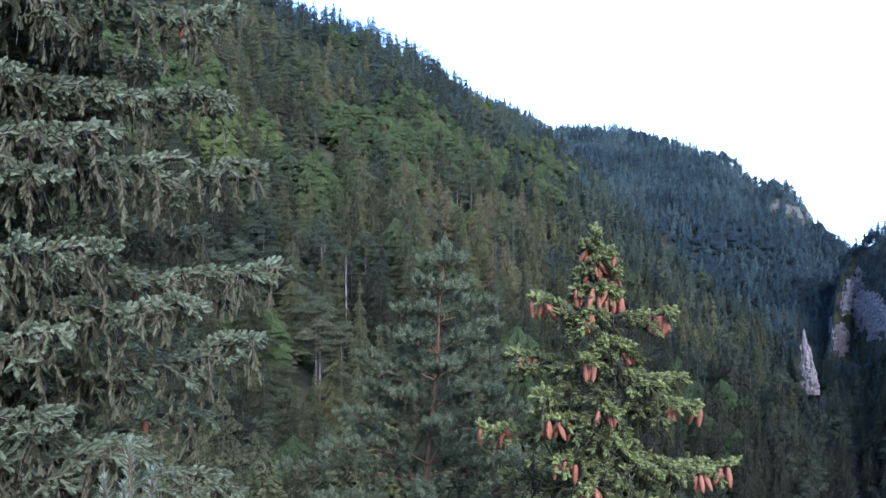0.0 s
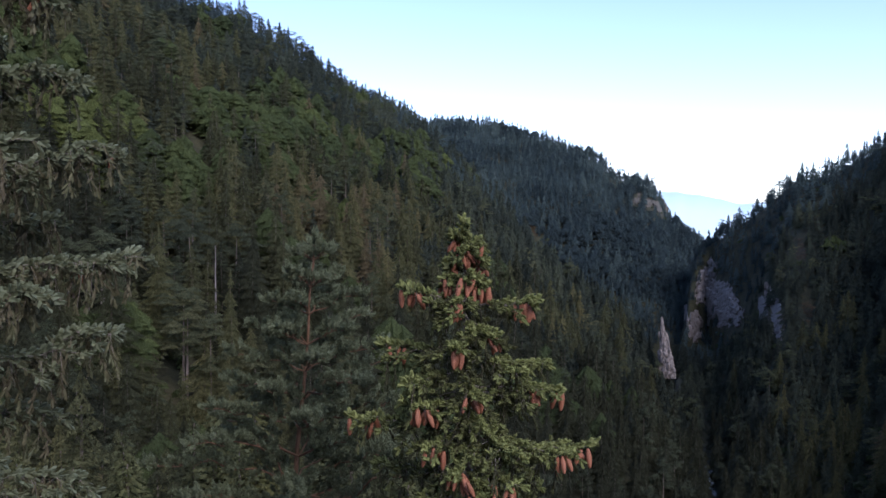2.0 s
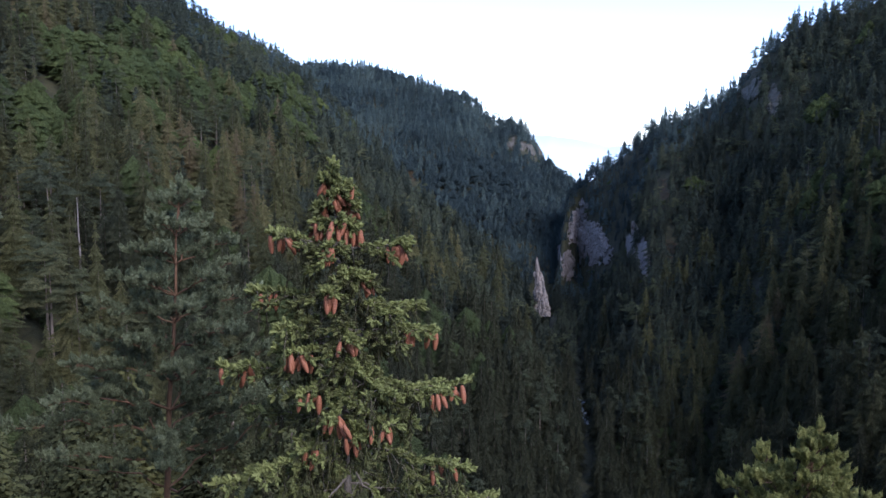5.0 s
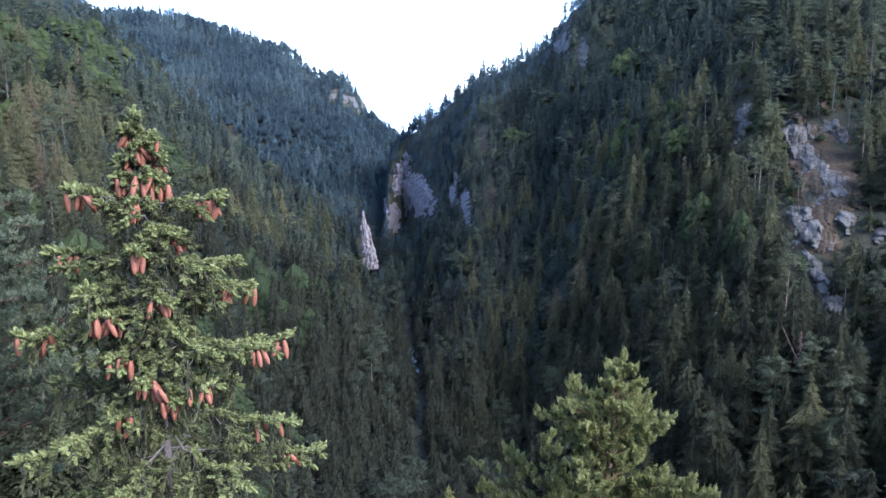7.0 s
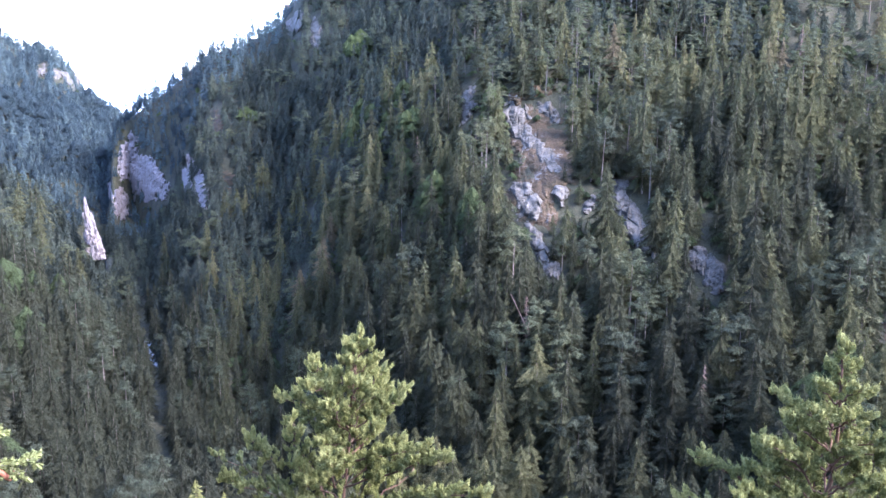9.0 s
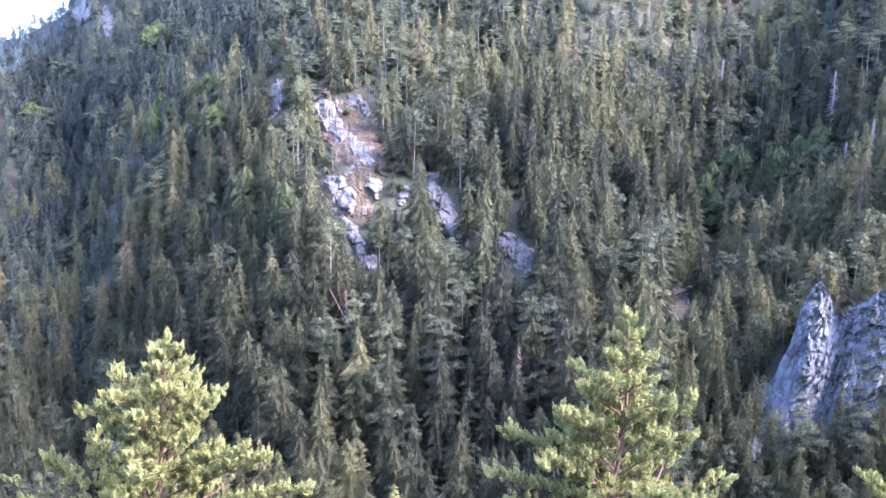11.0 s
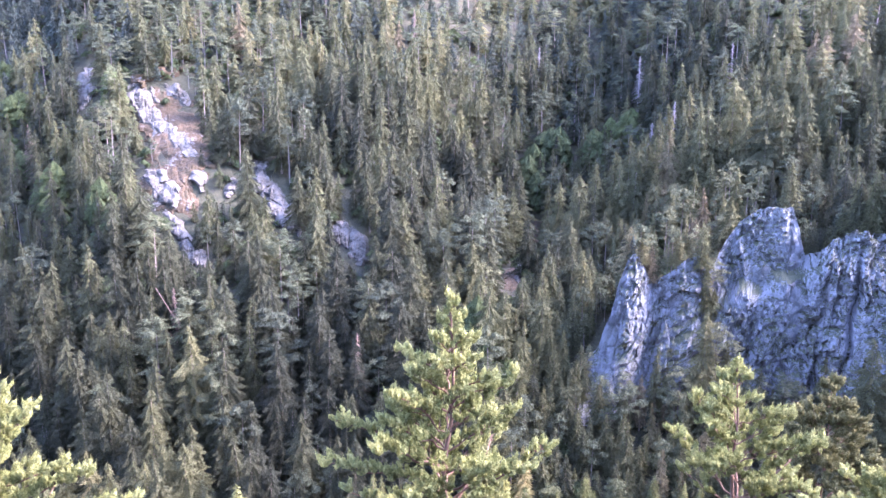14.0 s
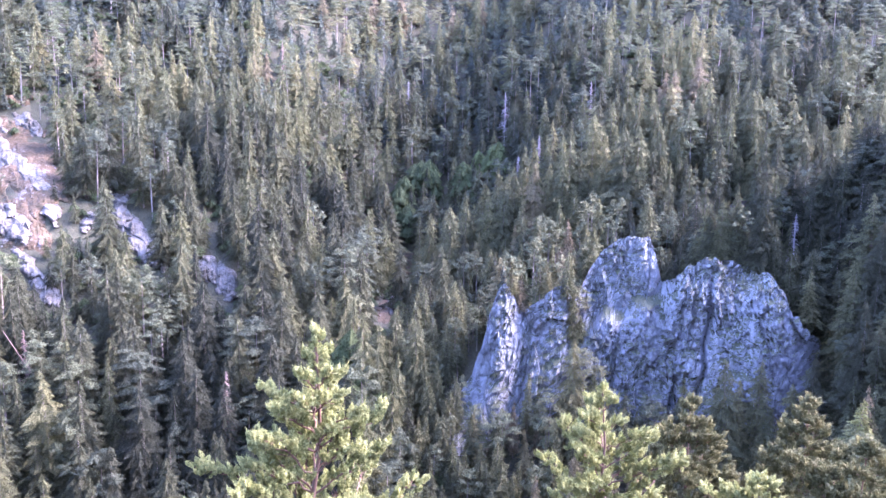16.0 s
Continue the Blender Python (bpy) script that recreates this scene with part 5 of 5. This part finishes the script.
def foot_of(p):
    return float(ground_at(np.array([p[0]]), np.array([p[1]]))[0])


def tree_root(name, x, y, label):
    root = new(name)
    root.empty_display_size = 0.2
    return tagged(root, label, "tree", "trees beside the lookout")


def cone_spruce():
    """The young spruce full of cones, at eye height."""
    rng = np.random.default_rng(21)
    top = spot(10.62, -0.75, 6.15)
    low = spot(11.1, -17.0, 6.15)
    slope = (low - top) / (top[2] - low[2])
    base = top + slope * (top[2] - foot_of(top))
    base[2] = foot_of(base) - 0.15
    root = tree_root("spruce_with_cones", 0, 0, "young spruce with a cone-laden top below the lookout")
    line_pts = np.array([top + (base - top) * t for t in np.linspace(0, 1, 14)])
    line_pts[1:-1, :2] += rng.normal(0, 0.008, (12, 2))
    part("trunk", mesh_from("trunk", *tube(line_pts, np.linspace(0.006, 0.075, 14), 8), [M_TWIG], flat=False), root)

    def stem_at(d):
        return top + slope * d

    view = np.array((math.sin(radians(10.6)), math.cos(radians(10.6)), 0))
    right = np.array((view[1], -view[0], 0))
    # drop below the tip, sideways reach, reach towards the valley, rise, cones
    boughs = [(0.16, -0.10, 0.03, 0.06, 1), (0.20, 0.11, -0.04, 0.05, 2), (0.24, 0.02, -0.13, 0.04, 2), (0.30, 0.15, 0.05, 0.02, 4), (0.33, -0.15, 0.04, 0.02, 3), (0.38, 0.05, -0.17, -0.02, 3), (0.42, -0.20, -0.06, 0.0, 4),
              (0.45, 0.19, -0.05, -0.02, 4), (0.55, -0.08, -0.22, -0.04, 4), (0.60, -0.47, -0.10, 0.10, 4), (0.62, 0.52, -0.08, 0.02, 6), (0.66, 0.12, 0.42, 0.0, 0), (0.72, 0.05, -0.28, -0.08, 0), (0.92, -0.10, -0.38, 0.02, 6),
              (0.95, -0.66, 0.12, -0.02, 3), (0.98, 0.40, -0.22, -0.12, 0), (1.00, 0.62, 0.25, -0.16, 0), (1.10, -0.45, -0.35, -0.08, 0), (1.22, 0.68, -0.10, -0.05, 5), (1.28, 0.50, 0.45, -0.1, 0), (1.30, -0.40, 0.50, -0.1, 0),
              (1.34, -0.38, -0.40, 0.0, 6), (1.45, -0.90, -0.05, -0.05, 3), (1.50, 0.35, -0.50, -0.14, 0), (1.62, 0.72, -0.30, -0.06, 2), (1.70, 0.93, 0.02, -0.02, 3), (1.72, -0.08, -0.52, -0.08, 5), (1.78, 0.28, -0.48, -0.1, 4),
              (1.85, -0.75, 0.40, -0.15, 0), (1.95, 0.55, 0.55, -0.2, 0), (2.02, -0.62, -0.45, -0.18, 0), (2.10, 0.90, -0.25, -0.22, 2), (2.20, -1.00, -0.10, -0.2, 0), (2.32, 0.50, -0.70, -0.25, 0), (2.40, -0.38, -0.68, -0.15, 4),
              (2.46, 1.15, 0.05, -0.22, 2), (2.55, 0.10, -0.85, -0.2, 0), (2.62, -0.95, 0.25, -0.3, 0), (2.75, 0.75, -0.55, -0.3, 0), (2.85, -0.70, -0.60, -0.35, 0), (0.80, 0.22, -0.15, -0.04, 2), (1.20, 0.05, -0.38, -0.05, 3), (1.40, 0.12, -0.35, -0.10, 0), (1.55, -0.30, -0.35, -0.10, 4), (1.66, 0.25, -0.30, -0.05, 0), (1.85, 0.10, -0.45, -0.10, 3), (1.95, -0.30, -0.40, -0.10, 2), (2.95, 1.30, -0.15, -0.3, 3), (3.05, 0.25, -0.95, -0.3, 2), (3.1, -1.15, -0.1, -0.35, 0)]
    for d, s, w, rise, cones in boughs:
        a = stem_at(d)
        tight = 0.72 if d < 0.5 else 1.0
        b = a + (right * s + view * w) * tight + np.array((0, 0, rise))
        short = d < 0.5
        axis = spruce_bough(root, a, b, rng, M_SHOOT, 0.13 if short else 0.32, 0 if short else 15, 0.02, 0.005 if short else 0.010, 0.95 if short else 0.88)
        hang_cones(root, axis, cones + (2 if short and cones else cones // 2), rng)
    # the leader
    spruce_bough(root, stem_at(0.36), top, rng, M_SHOOT, 0.12, 0, 0.0, 0.007, 1.5)
    # the lower boughs, out of every view, close the tree
    for d in np.arange(3.5, top[2] - foot_of(top) - 1.2, 0.6):
        for k in range(3):
            a0 = d * 5 + k * 2.1
            a = stem_at(d)
            spruce_bough(root, a, a + np.array((math.cos(a0), math.sin(a0), -0.3)) * 1.4, rng, M_SHOOT, 0.4, 3, 0.07, 0.012, 0.3, False, 0.0, 0.11)


def great_spruce():
    """The old spruce whose long boughs reach into the first views."""
    rng = np.random.default_rng(33)
    foot = spot(-41.5, 0, 5.6)
    z0 = foot_of(foot) - 0.2
    root = tree_root("old_spruce", 0, 0, "old spruce with long drooping boughs and hanging twigs")
    zs = np.linspace(z0, 9.0, 14)
    stem_line = np.stack([np.full(14, foot[0]), np.full(14, foot[1]), zs], 1)
    stem_line[1:-1, :2] += rng.normal(0, 0.015, (12, 2))
    part("trunk", mesh_from("trunk", *tube(stem_line, np.linspace(0.20, 0.02, 14), 10), [M_BARK], flat=False), root)
    # bearing, elevation and distance of each tip, height of its root over the tip
    tips = [(-14.5, 13.6, 5.9, -0.15), (-19.5, 15.5, 5.5, 0.1), (-24, 14, 5.2, 0.2), (-14.4, 7.6, 6.0, 0.0), (-19, 9.6, 6.5, 0.1), (-22.5, 5.5, 5.0, 0.15), (-12.4, 3.0, 6.2, 0.1), (-18, 3.8, 5.4, 0.15), (-25, 2.5, 5.0, 0.2),
            (-11.4, -3.4, 6.2, 0.25), (-16.5, -1.0, 6.8, 0.2), (-22, -2.0, 5.0, 0.3), (-12.6, -8.6, 6.0, 0.35), (-17, -6.0, 5.3, 0.3), (-20, -9, 6.4, 0.35), (-25, -7.5, 5.0, 0.3), (-16.5, -13.5, 6.2, 0.4), (-20.5, -15, 5.4, 0.4),
            (-25, -12.5, 5.1, 0.4), (-26, -17, 5.5, 0.4), (-21, -19, 6.0, 0.5), (-27, 9, 5.0, 0.1), (-28, -4, 5.6, 0.3), (-15, -17.5, 5.8, 0.6), (-26.5, 18, 5.2, 0.1)]
    # shorter boughs fill the crown between them
    tips += [(rng.uniform(-31, -18), el, rng.uniform(4.6, 6.8), 0.2) for el in np.arange(-20, 19, 1.4)]
    for n, (az, el, r, lift) in enumerate(tips):
        b = spot(az, el, r)
        a = np.array((foot[0], foot[1], b[2] + lift * 0.6 + 0.05))
        # only the outer half of a bough is green
        axis = spruce_bough(root, a + (b - a) * 0.12, b, rng, M_SHOOT_BLUE, 0.44, 38, 0.02, 0.014, 0.92, False, 0.02, 0.072, 0.24)
        if n in (0, 6, 9, 16, 17):
            hang_cones(root, axis, 1, rng, 0.13)
    for d in np.arange(z0 + 1.5, 8.6, 0.8):
        for k in range(3):
            t = d * 4 + k * 2.09
            u = np.array((math.cos(t), math.sin(t), -0.2))
            if u[0] > 0.15 and u[1] > -0.6 or u[0] * foot[0] + u[1] * foot[1] < -2.2:
                continue
            a = np.array((foot[0], foot[1], d))
            spruce_bough(root, a, a + u * np.interp(d, (z0, 8.6), (2.3, 0.5)), rng, M_SHOOT_BLUE, 0.5, 3, 0.05, 0.016, 0.25, False, 0.0, 0.12)


def near_pine(az, el, r, az_low, el_low, seen, reach, seed, mat, label, gap=0.34, rise=0.55, tuft=0.13, dense=1.0, ragged=0.3, bark=None, taper=1.0, tufts=None):
    """A pine whose top stands below the lookout: whorls of rising boughs, tufts at the twigs' ends."""
    rng = np.random.default_rng(seed)
    top, low = spot(az, el, r), spot(az_low, el_low, r)
    slope = (low - top) / (top[2] - low[2])
    base = top + slope * (top[2] - foot_of(top))
    base[2] = foot_of(base) - 0.15
    root = tree_root("pine", 0, 0, label)
    tall = top[2] - base[2]
    line_pts = np.array([top + (base - top) * t for t in np.linspace(0, 1, 16)])
    line_pts[1:-1, :2] += rng.normal(0, 0.03, (14, 2))
    part("trunk", mesh_from("trunk", *tube(line_pts, np.linspace(0.006, 0.012 + 0.0075 * tall, 16), 8), [bark or M_PINE_BARK], flat=False), root)

    def bough(a, u, ln, few, name="branch"):
        dirs, ups, scales, places, tint = [], [], [], [], []
        some = tufts or (TUFTS if few > 0.5 else ROUGH_TUFTS)
        b = a + u * ln
        axis = bend(a, b, -0.06 * ln, 8, rng, 0.025)
        axis[:, 2] += 0.10 * ln * np.linspace(0, 1, 8) ** 2
        wood = [tube(axis, np.linspace(0.004 + 0.007 * ln, 0.003, 8), 5)]

        def put(p, d, s, paleness):
            dirs.append(d), ups.append((0.11, 0.19, 1.0)), scales.append((s, s, s)), places.append(p), tint.append(np.clip(paleness, 0, 1))

        n = max(4, int(ln / (0.19 * tuft) * dense * few))
        for i in range(n):
            t = np.array([0.18 + 0.82 * (i + rng.uniform()) / n])
            c, e = along(axis, t)
            c, e = c[0], e[0] / (np.linalg.norm(e[0]) + 1e-9)
            out = np.cross(e, (0, 0, 1.0))
            out = out / (np.linalg.norm(out) + 1e-9) * (1 if i % 2 else -1)
            tl = tuft * rng.uniform(0.5, 2.2) * (1.15 - 0.7 * t[0]) * min(1, ln * 1.4 + 0.2)
            d = e * 0.7 + out * rng.uniform(0.3, 1.0) + np.array((0, 0, rng.uniform(-0.25, 0.75)))
            d /= np.linalg.norm(d)
            p = bend(c, c + d * tl, -0.05 * tl, 4, rng, 0.03)
            wood.append(tube(p, np.linspace(0.004, 0.0025, 4), 3))
            paleness = 0.15 + 0.45 * t[0] + rng.normal(0, 0.15)
            f = p[-1] - p[-2]
            f = f / np.linalg.norm(f) * 0.8 + np.array((0, 0, 0.75))
            put(p[-1], f, tuft * rng.uniform(0.8, 1.2), paleness + 0.15)
            if tl > 0.8 * tuft:
                for _ in range(4):
                    g = d * 0.5 + rng.normal(0, 0.55, 3) + np.array((0, 0, 0.6))
                    put(p[1] + (p[3] - p[1]) * rng.uniform(), g / np.linalg.norm(g), tuft * rng.uniform(0.7, 1.05), paleness + rng.normal(0, 0.1))
        e = axis[-1] - axis[-2]
        e = e / np.linalg.norm(e)
        put(axis[-1], e + np.array((0, 0, 0.6)), tuft * 1.25, 0.85)
        for _ in range(4):
            g = e + rng.normal(0, 0.5, 3) + np.array((0, 0, 0.5))
            put(axis[-1] - e * 0.03, g / np.linalg.norm(g), tuft, 0.7)
        ob = part(name, mesh_from("branch", *joined(wood), [bark or M_PINE_BARK], flat=False), root)
        part("needles", leaf_mesh("needles", some, dirs, ups, scales, places, tint, mat), ob)

    # the leader and its crown of candles
    bough(top + slope * 0.30, (top - (top + slope * 0.30)) / 0.3, 0.28, 1.6)
    d = 0.22
    while d < tall - 1.5:
        shown = d < seen
        ln = reach * min(1.0, (d / seen) ** taper + 0.02)
        n = 5 if shown else 3
        turn = rng.uniform(0, 6.28)
        for k in range(n):
            if shown and rng.random() < ragged * 0.4:
                continue
            a0 = turn + 6.283 * k / n + rng.uniform(-0.3, 0.3)
            up = rise * rng.uniform(0.6, 1.4) * (1.3 - 0.7 * min(1, d / seen))
            u = np.array((math.cos(a0), math.sin(a0), up))
            bough(top + slope * d, u / np.linalg.norm(u), ln * rng.uniform(1 - ragged, 1 + ragged), 1.0 if shown else 0.25)
        d += gap * rng.uniform(0.85, 1.15) if shown else 1.1
    return root


def young_pine():
    """The young pine at the lookout's edge: a reddish leader between two side shoots."""
    rng = np.random.default_rng(4)
    tip = spot(-21.2, -14.3, 3.1)
    base = np.array((tip[0], tip[1], foot_of(tip) - 0.05))
    root = tree_root("young_pine", 0, 0, "young pine with reddish needle-set shoots at the lookout")
    part("trunk", mesh_from("trunk", *tube([base, (base + tip) / 2, tip - (0, 0, 0.05)], [0.018, 0.012, 0.0055], 7), [M_PINE_BARK], flat=False), root)
    ends = [(tip, tip - (0, 0, 0.42), 0.30), (spot(-22.8, -16.4, 3.1), tip - (0, 0, 0.36), 0.22), (spot(-19.8, -16.2, 3.12), tip - (0, 0, 0.36), 0.22), (spot(-21.6, -16.9, 2.98), tip - (0, 0, 0.36), 0.2)]
    ends += [(tip + np.array((math.cos(q), math.sin(q), 0)) * 0.34 - (0, 0, 0.52), tip - (0, 0, 0.85), 0.25) for q in (0.3, 1.6, 2.8, 4.1, 5.3)]
    for end, start, ln in ends:
        d = np.array((0.02, 0, 1.0)) + (end - start) * 0.4
        d /= np.linalg.norm(d)
        ob = part("shoot", mesh_from("shoot", *tube([start, end - d * ln, end - d * 0.02], [0.008, 0.006, 0.004], 6), [M_PINE_BARK], flat=False), root)
        part("needles", leaf_mesh("needles", CANDLES, [d], [(0.3, 1.0, 0.1)], [(ln, 0.30, 0.30)], [end - d * ln], [0.95], M_CANDLE), ob)


cone_spruce()
great_spruce()
young_pine()
near_pine(0.15, -2.0, 8.4, -1.1, -18.0, 2.9, 1.35, 51, M_TUFT_BLUE, "blue-green pine with an orange stem below the lookout", 0.28, 0.25, 0.100, 0.50, 0.25, taper=0.8)
near_pine(43.3, -17.4, 7.8, 42.0, -27.0, 2.1, 1.35, 52, M_TUFT, "broad pine top with yellow-green tufts below the lookout", 0.19, 0.55, 0.100, 0.50, 0.34, taper=1.1)
near_pine(76.0, -16.2, 5.3, 75.7, -29.0, 1.6, 0.78, 53, M_TUFT, "dense young pine top with light green tufts", 0.145, 0.6, 0.074, 0.55, 0.30)
near_pine(94.9, -19.3, 8.6, 95.6, -27.5, 1.6, 0.90, 54, M_TUFT, "slim pine top with pale green tufts", 0.20, 0.6, 0.100, 0.52, 0.34)
near_pine(100.2, -19.6, 21.0, 100.3, -27, 3.0, 1.5, 56, M_TUFT_OLIVE, "olive-green pine rising from the slope below", 0.5, 0.6, 0.22, 0.7, 0.3, tufts=ROUGH_TUFTS)
near_pine(107.6, -18.6, 24.0, 107.7, -26, 3.4, 1.6, 57, M_TUFT_OLIVE, "olive-green pine with brownish cone-tipped top", 0.5, 0.6, 0.24, 0.7, 0.3, tufts=ROUGH_TUFTS)
near_pine(105.2, -23.8, 14.0, 105.2, -30, 1.6, 1.2, 58, M_TUFT, "low pine crown with pale green tufts", 0.4, 0.6, 0.16, 0.8, 0.4, tufts=ROUGH_TUFTS)
near_pine(111.3, -20.6, 15.0, 111.4, -28, 2.2, 1.5, 59, M_TUFT_OLIVE, "dull green pine crown on the slope below", 0.4, 0.6, 0.17, 0.8, 0.4, tufts=ROUGH_TUFTS)
